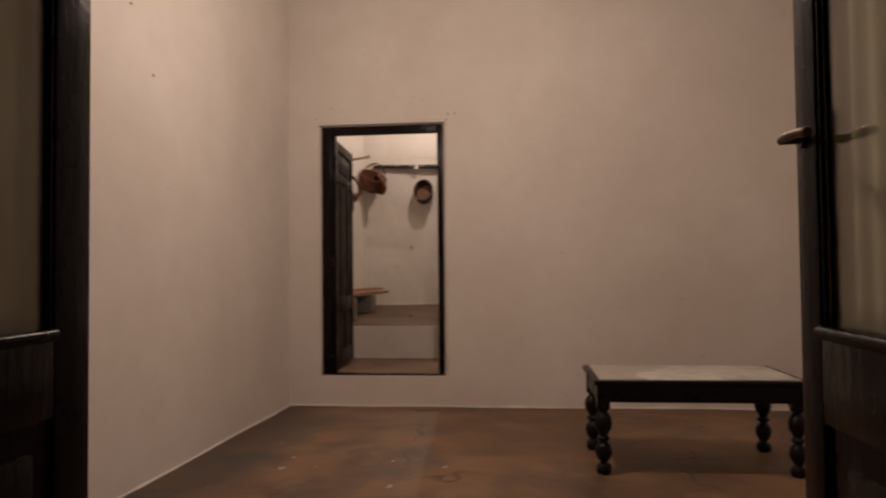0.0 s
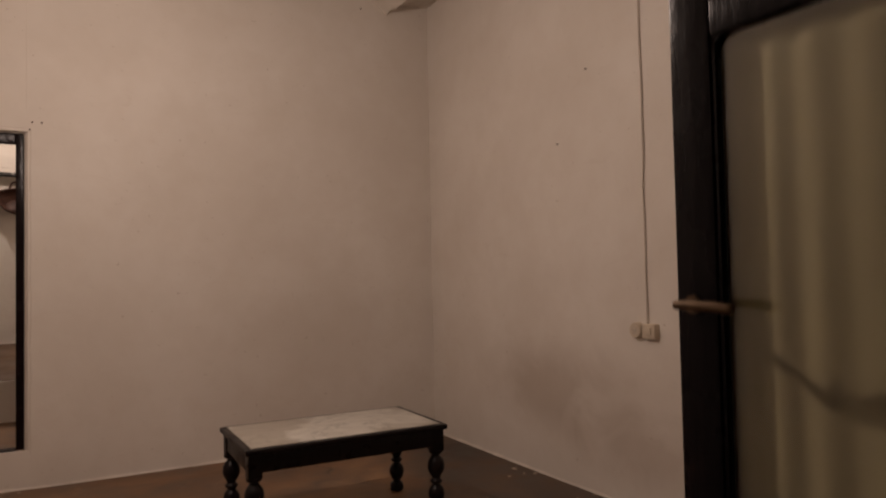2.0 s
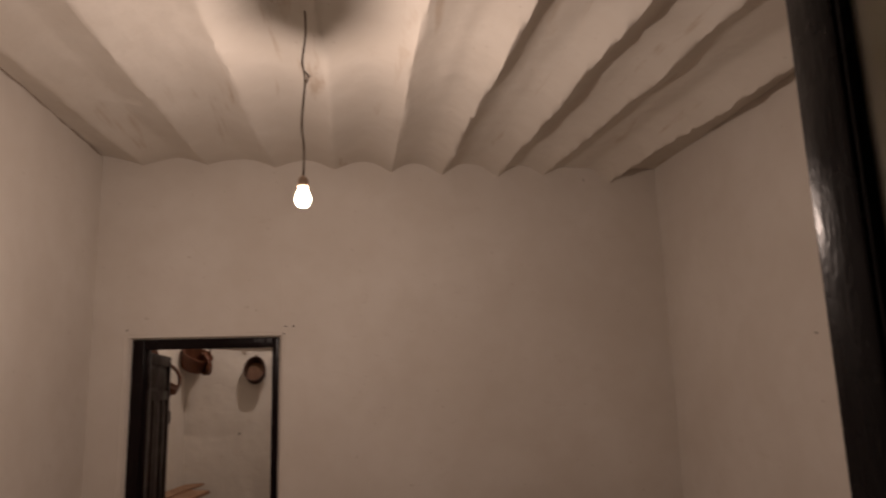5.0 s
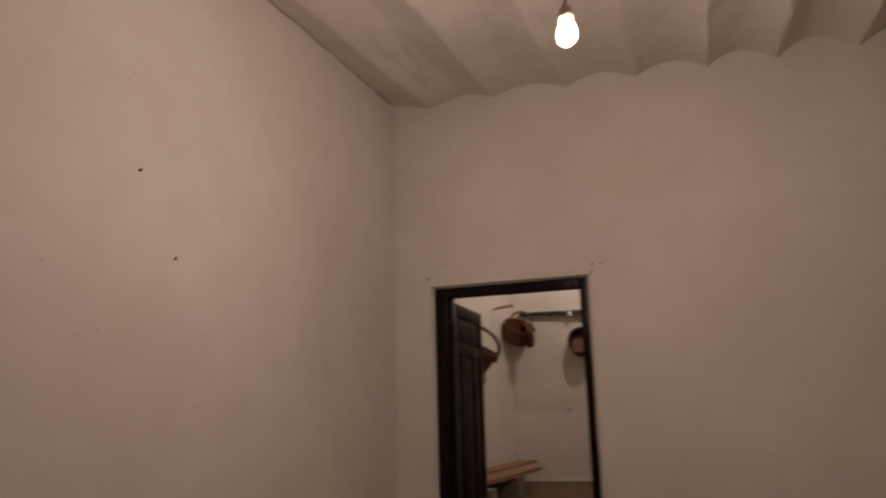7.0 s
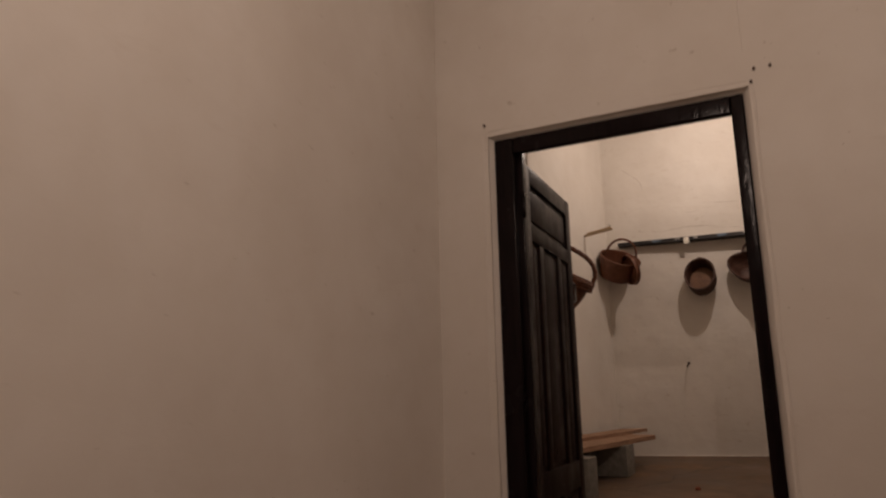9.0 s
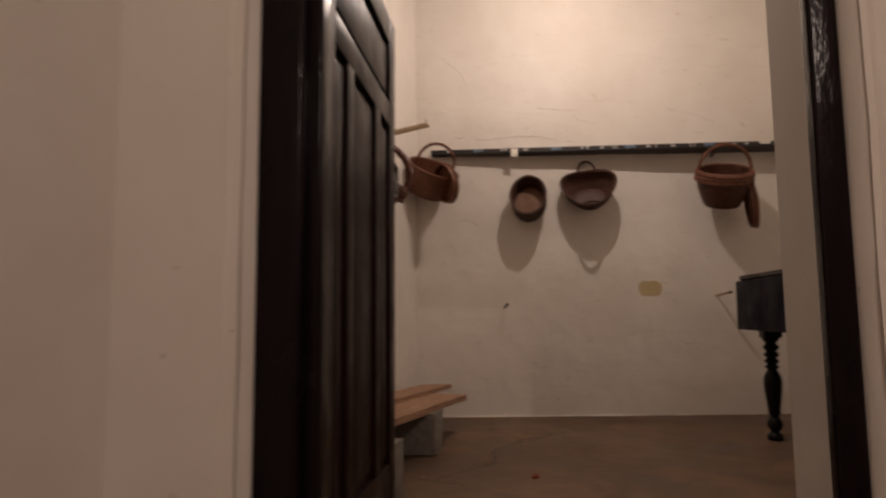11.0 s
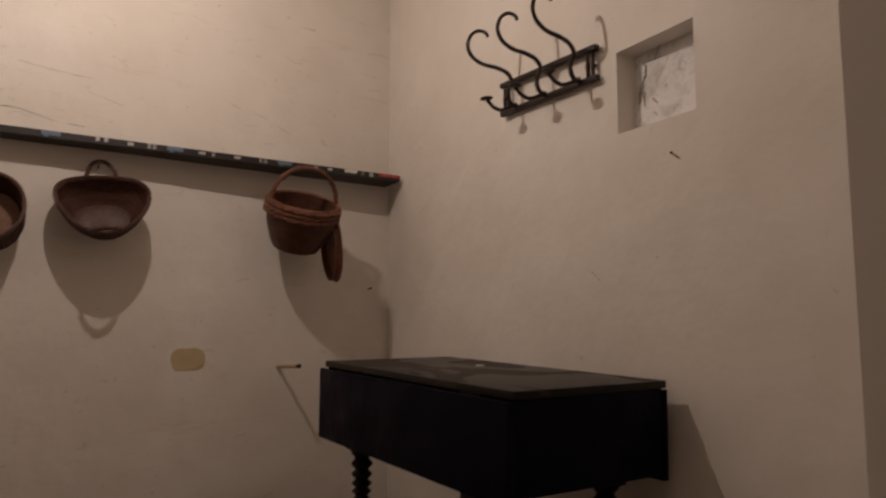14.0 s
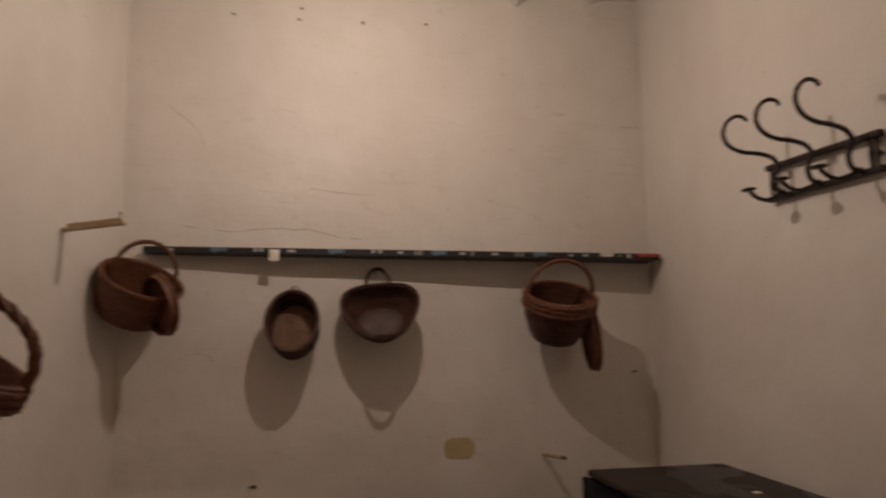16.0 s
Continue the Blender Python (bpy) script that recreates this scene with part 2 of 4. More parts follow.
RUST = speckled("rusty_iron", (0.10, 0.055, 0.035), (0.03, 0.02, 0.016), 80, 0.6, 0.001)
CORD = speckled("old_grey_flex", (0.20, 0.155, 0.115), (0.10, 0.078, 0.06), 60, 0.7, 0.001)
PLASTIC = speckled("aged_cream_plastic", (0.66, 0.58, 0.47), (0.56, 0.48, 0.38), 12, 0.4, 0.0003)
CONDUIT = speckled("limewashed_conduit", (0.64, 0.57, 0.48), (0.50, 0.43, 0.35), 24, 0.75, 0.001)
SOCKET_WHITE = speckled("lampholder_plastic", (0.55, 0.42, 0.33), (0.45, 0.34, 0.26), 30, 0.45, 0.0003)


def plain(name, colour, rough=0.5, metal=0.0):
    n = Nodes(name).local()
    f = n.noise(28, 4)
    n.bump((f, 0.0006, 0.4))
    return n.done(n.ramp(f, [(0.3, tuple(0.82 * c for c in colour)), (0.7, tuple(1.12 * c for c in colour))]), rough, metal)


BRASS = plain("worn_brass", (0.125, 0.085, 0.055), 0.50, 1.0)
STEEL = plain("dull_steel", (0.13, 0.12, 0.115), 0.42, 1.0)
BOARD = plain("black_printed_board", (0.015, 0.012, 0.012), 0.5)
INK_BLUE = plain("pale_blue_print", (0.12, 0.18, 0.25), 0.5)
INK_WHITE = plain("white_print", (0.46, 0.45, 0.43), 0.5)
INK_RED = plain("red_print", (0.42, 0.035, 0.03), 0.5)
INK_GREEN = plain("green_print", (0.16, 0.22, 0.10), 0.5)
PAPER = plain("white_paper_tag", (0.72, 0.68, 0.60), 0.8)
STRING = plain("hemp_string", (0.28, 0.20, 0.12), 0.9)


def glass_material():
    n = Nodes("window_glass")
    n.b.inputs["Transmission Weight"].default_value = 1.0
    n.b.inputs["IOR"].default_value = 1.45
    return n.done((0.93, 0.95, 0.90), 0.03)


GLASS = glass_material()


def curtain_material():
    n = Nodes("olive_cotton_curtain")
    weave = n.noise(320, 2)
    col = n.ramp(n.noise(2.2, 4, 0.6, n.stretch(1, 3, 0.6)), [(0.3, (0.41, 0.34, 0.200)), (0.7, (0.53, 0.455, 0.28))])
    n.bump((weave, 0.0008, 0.4))
    n.b.inputs["Sheen Weight"].default_value = 0.2
    return n.done(col, 0.9, spec=0.2)


CURTAIN = curtain_material()


def glow_material():
    n = Nodes("lit_bulb")
    n.b.inputs["Emission Color"].default_value = (1.0, 0.86, 0.66, 1)
    n.b.inputs["Emission Strength"].default_value = 30.0
    return n.done((0.9, 0.88, 0.84), 0.3)


GLOW = glow_material()


# ---- mesh helpers ----
def mesh_object(name, bm, material, parent=None, smooth=False):
    me = bpy.data.meshes.new(name)
    bmesh.ops.recalc_face_normals(bm, faces=bm.faces)
    bm.to_mesh(me)
    bm.free()
    me.materials.append(material)
    if smooth:
        me.polygons.foreach_set("use_smooth", [True] * len(me.polygons))
        me.set_sharp_from_angle(angle=radians(42))
    ob = new(name, me)
    ob.parent = parent
    return ob


def part(name, bm, material, parent, label="", smooth=True):
    ob = mesh_object(name, bm, material, parent, smooth)
    return tagged(ob, label) if label else ob


def thing(name, m, label, category, group=""):
    ob = new(name)
    ob.empty_display_size = 0.1
    ob.matrix_world = m
    return tagged(ob, label, category, group)


def block(a, b, bevel=0.004, segs=2, bm=None):
    bm = bm or bmesh.new()
    made = bmesh.ops.create_cube(bm, size=1)["verts"]
    for v in made:
        v.co = Vector([a[i] + (v.co[i] + 0.5) * (b[i] - a[i]) for i in range(3)])
    if bevel:
        edges = list({e for v in made for e in v.link_edges})
        bmesh.ops.bevel(bm, geom=edges, offset=bevel, segments=segs, affect="EDGES", profile=0.6)
    return bm


def lathe(profile, n=20, bm=None, at=(0, 0, 0)):
    """Turns a line of (radius, height) about z, closed above and below."""
    bm = bm or bmesh.new()
    rings = [[bm.verts.new((at[0] + r * math.cos(2 * math.pi * k / n), at[1] + r * math.sin(2 * math.pi * k / n), at[2] + z)) for k in range(n)] for r, z in profile]
    for a, b in zip(rings, rings[1:]):
        for k in range(n):
            bm.faces.new((a[k], a[(k + 1) % n], b[(k + 1) % n], b[k]))
    bm.faces.new(rings[0][::-1])
    bm.faces.new(rings[-1])
    return bm


def spline(points, steps=6):
    """A smooth line through the points."""
    pts = [Vector(p) for p in points]
    out = []
    for i in range(len(pts) - 1):
        p0, p1, p2, p3 = pts[max(i - 1, 0)], pts[i], pts[i + 1], pts[min(i + 2, len(pts) - 1)]
        for s in range(steps):
            u = s / steps
            out.append(0.5 * ((2 * p1) + (p2 - p0) * u + (2 * p0 - 5 * p1 + 4 * p2 - p3) * u * u + (3 * p1 - p0 - 3 * p2 + p3) * u ** 3))
    return out + [pts[-1]]


def tube(points, radius, n=8, bm=None, closed=False):
    """A round bar along a line; radius is a number or one for each point."""
    bm = bm or bmesh.new()
    pts = [Vector(p) for p in points]
    count = len(pts)
    up = Vector((0.13, 0.31, 0.94)).normalized()
    rings, side = [], None
    for i, p in enumerate(pts):
        if closed:
            d = (pts[(i + 1) % count] - pts[i - 1]).normalized()
        else:
            d = (pts[min(i + 1, count - 1)] - pts[max(i - 1, 0)]).normalized()
        if side is None:
            side = d.cross(up if abs(d.dot(up)) < 0.9 else Vector((1, 0, 0))).normalized()
        side = (side - d * side.dot(d)).normalized()
        other = d.cross(side)
        r = radius[i] if isinstance(radius, (list, tuple)) else radius
        rings.append([bm.verts.new(p + (side * math.cos(2 * math.pi * k / n) + other * math.sin(2 * math.pi * k / n)) * r) for k in range(n)])
    for a, b in zip(rings, rings[1:] + (rings[:1] if closed else [])):
        for k in range(n):
            bm.faces.new((a[k], a[(k + 1) % n], b[(k + 1) % n], b[k]))
    if not closed:
        bm.faces.new(rings[0][::-1])
        bm.faces.new(rings[-1])
    return bm


def twist(points, radius, strand, turns, strands=3, closed=False, bm=None, phase=0.0):
    """Strands wound about a line, as in a wicker handle or rim."""
    bm = bm or bmesh.new()
    pts = [Vector(p) for p in points]
    count = len(pts)
    for s in range(strands):
        line, side = [], None
        for i, p in enumerate(pts):
            d = ((pts[(i + 1) % count] - pts[i - 1]) if closed else (pts[min(i + 1, count - 1)] - pts[max(i - 1, 0)])).normalized()
            if side is None:
                side = d.cross(Vector((0.21, 0.33, 0.92))).normalized()
            side = (side - d * side.dot(d)).normalized()
            other = d.cross(side)
            a = 2 * math.pi * (turns * i / (count if closed else count - 1) + s / strands + phase)
            line.append(p + (side * math.cos(a) + other * math.sin(a)) * radius)
        tube(line, strand, 6, bm, closed)
    return bm


# ---- the setting ----
def far_2(x):
    return 8.76 + 0.13 * x


def left_2(y):
    return -1.47 - 0.10 * (8.56 - y)


def left_1(y):
    return -1.305 - 0.03 * (5.1 - y)


def right_1(y):
    return 2.575 + 0.022 * (5.1 - y)


def wall(name, a, b, z0, z1, thick, material, hole=None, splay=0.0, relief=0.006, step=0.11, blind=0.0, head=0.0):
    """A plastered wall whose face runs from a to b (the room lies on its left hand), with an uneven face.
    hole: (from, to, bottom, top) along it; splay widens the opening towards the back; blind: depth of a niche that does not go through; head raises the lintel to the back."""
    a, b = Vector((*a, 0)), Vector((*b, 0))
    along = (b - a).normalized()
    length = (b - a).length
    out = Vector((along.y, -along.x, 0))

    def lines(lo, hi, cuts):
        marks = sorted({lo, hi, *[c for c in cuts if lo < c < hi]})
        got = []
        for p, q in zip(marks, marks[1:]):
            k = max(1, round((q - p) / step))
            got += [p + (q - p) * i / k for i in range(k)]
        return got + [hi]

    h = hole or (-9, -9, -9, -9)
    us, zs = lines(0, length, h[:2]), lines(z0, z1, h[2:])
    inside = lambda u, z: h[0] < u < h[1] and h[2] < z < h[3]
    bm = bmesh.new()
    front, back, deep = {}, {}, {}
    for i, u in enumerate(us):
        for j, z in enumerate(zs):
            p = a + along * u + Vector((0, 0, z))
            w = noise.noise(p * 1.3) * relief + noise.noise(p * 5.0 + Vector((7, 3, 1))) * relief * 0.35
            if 0 < i < len(us) - 1 and hole and (abs(u - h[0]) < 1e-4 or abs(u - h[1]) < 1e-4):
                p = p + along * noise.noise(p * 4.0) * 0.004
            front[i, j] = bm.verts.new(p + out * w)
            ub = u
            if splay and hole:
                ub = u + (splay if u >= h[1] - 1e-4 else -splay if u <= h[0] + 1e-4 else 0)
                ub = min(max(ub, 0), length)
            zb = z + head * max(0.0, (z1 - z) / (z1 - h[3])) if hole and z >= h[3] - 1e-4 else z
            back[i, j] = bm.verts.new(a + along * ub + Vector((0, 0, zb)) + out * thick)
    nu, nz = len(us) - 1, len(zs) - 1
    solid = {(i, j): not inside((us[i] + us[i + 1]) / 2, (zs[j] + zs[j + 1]) / 2) for i in range(nu) for j in range(nz)}
    if blind:
        for i, u in enumerate(us):
            for j, z in enumerate(zs):
                if h[0] - 1e-4 <= u <= h[1] + 1e-4 and h[2] - 1e-4 <= z <= h[3] + 1e-4:
                    p = a + along * u + Vector((0, 0, z))
                    deep[i, j] = bm.verts.new(p + out * (blind + noise.noise(p * 9) * 0.012))
    rim = deep if blind else back
    for (i, j), full in solid.items():
        q = [(i, j), (i + 1, j), (i + 1, j + 1), (i, j + 1)]
        if full:
            bm.faces.new([front[k] for k in q])
        elif blind:
            bm.faces.new([deep[k] for k in q]).material_index = 1
        if full or blind:
            bm.faces.new([back[k] for k in q[::-1]])
        for (di, dj), (p, r) in {(-1, 0): (q[0], q[3]), (1, 0): (q[1], q[2]), (0, -1): (q[0], q[1]), (0, 1): (q[3], q[2])}.items():
            other = solid.get((i + di, j + dj))
            if full and other is None:
                bm.faces.new((front[p], front[r], back[r], back[p]))
            elif full and not other:
                bm.faces.new((front[p], front[r], rim[r], rim[p]))
    ob = mesh_object(name, bm, material, None, True)
    ob.data.materials.append(REVEAL)
    return tagged(ob, kind="structure")


def ground(name, corners, height, thick, material, step=0.12):
    """A floor slab over a rectangle (x0, y0, x1, y1) whose top follows height(x, y)."""
    x0, y0, x1, y1 = corners
    nx, ny = max(1, round((x1 - x0) / step)), max(1, round((y1 - y0) / step))
    bm = bmesh.new()
    top, low = {}, {}
    for i in range(nx + 1):
        for j in range(ny + 1):
            x, y = x0 + (x1 - x0) * i / nx, y0 + (y1 - y0) * j / ny
            top[i, j] = bm.verts.new((x, y, height(x, y)))
            low[i, j] = bm.verts.new((x, y, height(x, y) - thick))
    for i in range(nx):
        for j in range(ny):
            q = [(i, j), (i + 1, j), (i + 1, j + 1), (i, j + 1)]
            bm.faces.new([top[k] for k in q])
            bm.faces.new([low[k] for k in q[::-1]])
            for (p, r), edge in (((q[0], q[1]), j == 0), ((q[1], q[2]), i == nx - 1), ((q[2], q[3]), j == ny - 1), ((q[3], q[0]), i == 0)):
                if edge:
                    bm.faces.new((top[p], low[p], low[r], top[r]))
    return tagged(mesh_object(name, bm, material, None, True), kind="structure")


def uneven(x, y):
    return 0.006 * noise.noise(Vector((x * 1.6, y * 1.6, 0)))


def floor_2_z(x, y):
    return 0.52 + 0.027 * (y - 6.13) + 0.5 * uneven(x, y)


SILL_Z, PIT_Y = 0.228, 6.13
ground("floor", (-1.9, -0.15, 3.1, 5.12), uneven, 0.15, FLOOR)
ground("floor_landing", (-2.15, 5.12, 0.22, PIT_Y + 0.01), lambda x, y: SILL_Z + 0.4 * uneven(x, y), 0.3, FLOOR)
ground("floor_2", (-2.2, PIT_Y + 0.03, 1.4, 9.2), floor_2_z, 0.2, FLOOR_2)
ground("floor_2_side", (0.24, 5.72, 1.4, PIT_Y + 0.03), floor_2_z, 0.2, FLOOR_2)
wall("wall_step_riser", (0.24, PIT_Y), (-2.1, PIT_Y), 0.05, 0.515, 0.05, WALL_1, relief=0.004)
wall("wall_step_side", (0.22, 5.70), (0.22, PIT_Y + 0.02), 0.05, 0.505, 0.05, WALL_1, relief=0.004)

# room 1: walls run anticlockwise with the room on the left hand
FRONT_Y = 0.40
wall("wall_door_side", (right_1(5.1) + 0.25, 5.1), (left_1(5.1) - 1.0, 5.1), -0.1, 3.5, 0.615, WALL_1, hole=(right_1(5.1) + 0.25 + 0.114, right_1(5.1) + 0.25 + 1.078, 0.225, 2.106), splay=0.053, head=0.42)
wall("wall_left", (left_1(5.3), 5.3), (left_1(-0.2), -0.2), -0.1, 3.5, 0.3, WALL_1)
wall("wall_right", (right_1(-0.2), -0.2), (right_1(5.3), 5.3), -0.1, 3.5, 0.3, WALL_1R)
wall("wall_entrance", (-2.0, FRONT_Y), (3.2, FRONT_Y), -0.1, 3.5, 0.5, WALL_1, hole=(2.0 - 0.31, 2.0 + 0.84, -0.1, 2.46), splay=0.02)
# the passage behind the camera
ground("floor_passage", (-1.9, -2.6, 3.1, -0.15), uneven, 0.15, FLOOR, 0.3)
wall("wall_passage_back", (-2.0, -2.4), (3.2, -2.4), -0.1, 3.5, 0.2, WALL_1, step=0.4)
wall("wall_passage_left", (-1.9, 0.0), (-1.9, -2.5), -0.1, 3.5, 0.2, WALL_1, step=0.4)
wall("wall_passage_right", (3.1, -2.5), (3.1, 0.0), -0.1, 3.5, 0.2, WALL_1, step=0.4)

# room 2
wall("wall_room_2_far", (1.45, far_2(1.45)), (-2.0, far_2(-2.0)), 0.3, 4.2, 0.3, WALL_2F, relief=0.012)
wall("wall_room_2_left", (left_2(9.0), 9.0), (left_2(5.6), 5.6), 0.0, 4.2, 0.3, WALL_2, relief=0.010)
wall("wall_room_2_right", (1.075, 5.6), (1.085, 9.1), 0.0, 4.2, 0.4, WALL_2, relief=0.006, hole=(6.805 - 5.6, 7.125 - 5.6, 2.175, 2.450), blind=0.082)
wall("wall_room_2_near_upper", (-2.4, 5.735), (1.5, 5.735), 3.4, 4.2, 0.3, WALL_2)


def ceiling(name, x0, x1, y0, y1, top, beams, depth, fan, material, lean=0.0, step=0.05):
    """Limewashed joists with small plaster vaults between them; the lime has crumbled along the joists."""
    bm = bmesh.new()
    nx, ny = round((x1 - x0) / 0.018), round((y1 - y0) / step)
    rows = []
    for j in range(ny + 1):
        y = y0 + (y1 - y0) * j / ny
        lines = [(c + fan * (c - 0.5) * (y - y1) + 0.025 * noise.noise(Vector((c * 5, y * 1.3, 2))), k, w) for c, k, w in beams]
        row = []
        for i in range(nx + 1):
            x = x0 + (x1 - x0) * i / nx
            drop = 0.0
            for cx, k, w in lines:
                d = abs(x - cx + 0.008 * noise.noise(Vector((cx * 3, y * 9, x * 6)))) / (0.20 * w)
                if d < 1:
                    drop = max(drop, depth * k * (1 - d) ** 1.7 * (1 + 0.22 * noise.noise(Vector((cx * 7, y * 2.5, 8)))))
                if d < 0.22:
                    drop += 0.010 * k * (1 - d / 0.22) * noise.noise(Vector((x * 25, y * 13, 4)))
            z = top + lean * (x - x0) - drop + 0.010 * noise.noise(Vector((x * 2.2, y * 1.4, 5))) + 0.004 * noise.noise(Vector((x * 9, y * 6, 1)))
            row.append(bm.verts.new((x, y, z)))
        rows.append(row)
    for p, q in zip(rows, rows[1:]):
        for i in range(nx):
            bm.faces.new((p[i], p[i + 1], q[i + 1], q[i]))
    block((x0, y0, top + 0.12), (x1, y1, top + 0.2), 0, 1, bm)
    return tagged(mesh_object(name, bm, material, None, True), kind="structure")


ceiling("ceiling", -1.75, 3.0, 0.3, 5.2, 3.335, [(-1.05, 0.55, 1.5), (-0.62, 0.55, 1.25), (-0.18, 0.6, 1.1), (0.24, 0.6, 1.0), (0.62, 0.75, 0.9), (0.98, 0.95, 0.85), (1.37, 1.0, 0.85), (1.72, 0.75, 0.9), (2.20, 1.1, 0.9)], 0.105, -0.06, CEIL, -0.012)
ceiling("ceiling_room_2", -2.4, 1.5, 5.5, 9.3, 3.745, [(-1.75, 1.0, 0.9), (-1.33, 1.0, 0.9), (-0.91, 1.1, 0.9), (-0.48, 1.0, 0.9), (-0.05, 1.05, 0.9), (0.38, 1.0, 0.9), (0.80, 0.35, 0.9)], 0.125, 0.0, CEIL, 0.0, 0.11)
ceiling("ceiling_passage", -2.1, 3.3, -2.7, 0.35, 3.3, [(0.5, 0.5, 1)], 0.05, 0.0, CEIL, 0.0, 0.3)


def crack(points, width):
    """A thin open crack, following a wall."""
    bm = bmesh.new()
    line = spline(points, 5)
    line = [p + Vector((noise.noise(p * 30), 0, noise.noise(p * 27 + Vector((3, 1, 2))))) * 0.006 for p in line]
    tube(line, [width * (0.35 + 0.65 * abs(math.sin(2.1 * i))) for i in range(len(line))], 5, bm)
    return tagged(mesh_object("trim_plaster_crack", bm, CRACK), kind="structure")


def on_far(x, z, off=0.0):
    """A place on the uneven far wall of room 2, off metres in front of it."""
    p = Vector((x, far_2(x), z))
    w = noise.noise(p * 1.3) * 0.012 + noise.noise(p * 5.0 + Vector((7, 3, 1))) * 0.0042
    return (x, far_2(x) + w - off, z)


crack([on_far(x, z, -0.0005) for x, z in ((-1.22, 2.425), (-1.02, 2.405), (-0.84, 2.425), (-0.66, 2.42), (-0.52, 2.39), (-0.42, 2.385))], 0.0022)
crack([on_far(x, z, -0.0005) for x, z in ((-0.68, 2.62), (-0.52, 2.605), (-0.40, 2.60))], 0.0016)
crack([on_far(x, z, -0.0005) for x, z in ((0.18, 2.60), (0.36, 2.56), (0.50, 2.50))], 0.0016)
crack([on_far(x, z, -0.0005) for x, z in ((-1.30, 2.98), (-1.24, 2.93), (-1.16, 2.86), (-1.14, 2.80))], 0.0018)
# horseshoe-shaped dark arc mark low on the wall, drawn with the crack helper
crack([on_far(x, z, -0.0005) for x, z in ((-1.22, 1.83), (-1.17, 1.86), (-1.10, 1.85), (-1.07, 1.82))], 0.0020)

crack([(left_1(y) + 0.006, y, z) for y, z in ((5.05, 3.315), (4.6, 3.315), (4.2, 3.318), (3.6, 3.315), (3.0, 3.318), (2.4, 3.315), (1.6, 3.318))], 0.0060)

rng = random.Random(21)
for k in range(16):
    x, z, ln = rng.uniform(-1.2, 0.95), rng.uniform(2.40, 3.25), rng.uniform(0.04, 0.15)
    rise = rng.uniform(-0.25, 0.2)
    crack([on_far(x + ln * q / 3, z + rise * ln * q / 3 + 0.008 * rng.uniform(-1, 1), 0.0) for q in range(4)], rng.uniform(0.0008, 0.0014))
for k in range(6):
    y, z, ln = rng.uniform(6.2, 8.5), rng.uniform(1.5, 2.9), rng.uniform(0.01, 0.05)
    crack([(1.079, y + ln * q / 3, z + 0.9 * ln * q / 3) for q in range(4)], 0.0016)
for k in range(4):
    x, z, ln = rng.uniform(-1.1, 0.8), rng.uniform(0.75, 1.9), rng.uniform(0.03, 0.07)
    crack([on_far(x + ln * q / 3, z + 0.2 * ln * q / 3, 0.0) for q in range(4)], 0.0014)

crack([(1.157, 7.085, 2.415), (1.157, 7.07, 2.40), (1.157, 7.075, 2.37), (1.157, 7.095, 2.33), (1.157, 7.105, 2.28)], 0.0035)

# ---- door 2: painted frame and open panelled leaf ----
frame_2 = tagged(mesh_object("door_frame_1", block((-0.179, 5.126, 0.228), (-0.136, 5.160, 2.095), 0.007, 3), FRAME_BLACK, None, True), kind="structure")
for nm, a, b in (("jamb", (-1.062, 5.126, 0.228), (-0.985, 5.167, 2.095)), ("lintel", (-0.985, 5.127, 2.030), (-0.179, 5.16, 2.095)), ("threshold", (-0.985, 5.117, 0.218), (-0.179, 5.19, 0.236)), ("hinge_post", (-1.062, 5.165, 0.228), (-0.962, 5.214, 2.095))):
    part(nm, block(a, b, 0.007, 3), FRAME_BLACK, frame_2)



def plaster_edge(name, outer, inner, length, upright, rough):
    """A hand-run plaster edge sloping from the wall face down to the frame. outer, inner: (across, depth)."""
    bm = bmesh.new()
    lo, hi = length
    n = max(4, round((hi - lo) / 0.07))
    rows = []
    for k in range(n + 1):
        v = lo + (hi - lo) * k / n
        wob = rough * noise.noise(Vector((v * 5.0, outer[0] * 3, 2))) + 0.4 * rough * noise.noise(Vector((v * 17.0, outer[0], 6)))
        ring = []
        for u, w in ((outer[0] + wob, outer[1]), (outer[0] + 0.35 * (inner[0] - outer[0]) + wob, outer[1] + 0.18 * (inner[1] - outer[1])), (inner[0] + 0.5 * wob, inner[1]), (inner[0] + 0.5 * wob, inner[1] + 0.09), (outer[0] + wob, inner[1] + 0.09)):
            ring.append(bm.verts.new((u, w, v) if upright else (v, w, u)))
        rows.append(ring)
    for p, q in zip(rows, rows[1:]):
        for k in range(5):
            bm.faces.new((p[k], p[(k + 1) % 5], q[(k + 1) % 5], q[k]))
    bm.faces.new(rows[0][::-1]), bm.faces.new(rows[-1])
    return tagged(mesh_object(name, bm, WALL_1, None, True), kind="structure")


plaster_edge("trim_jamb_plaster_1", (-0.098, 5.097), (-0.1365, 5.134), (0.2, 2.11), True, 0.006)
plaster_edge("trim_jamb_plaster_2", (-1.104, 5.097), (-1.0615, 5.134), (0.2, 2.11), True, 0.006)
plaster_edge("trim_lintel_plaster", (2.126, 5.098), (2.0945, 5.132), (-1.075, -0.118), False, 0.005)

leaf_angle = math.atan2(0.040, 0.775)
door_2 = thing("door_1", pose(-0.972, 5.172, 0.255, 0, 0, math.degrees(leaf_angle)), "dark brown panelled wooden door standing open against the reveal", "door")
door_2["kind"] = "structure"
LW, LH, LT = 0.775, 1.765, 0.042


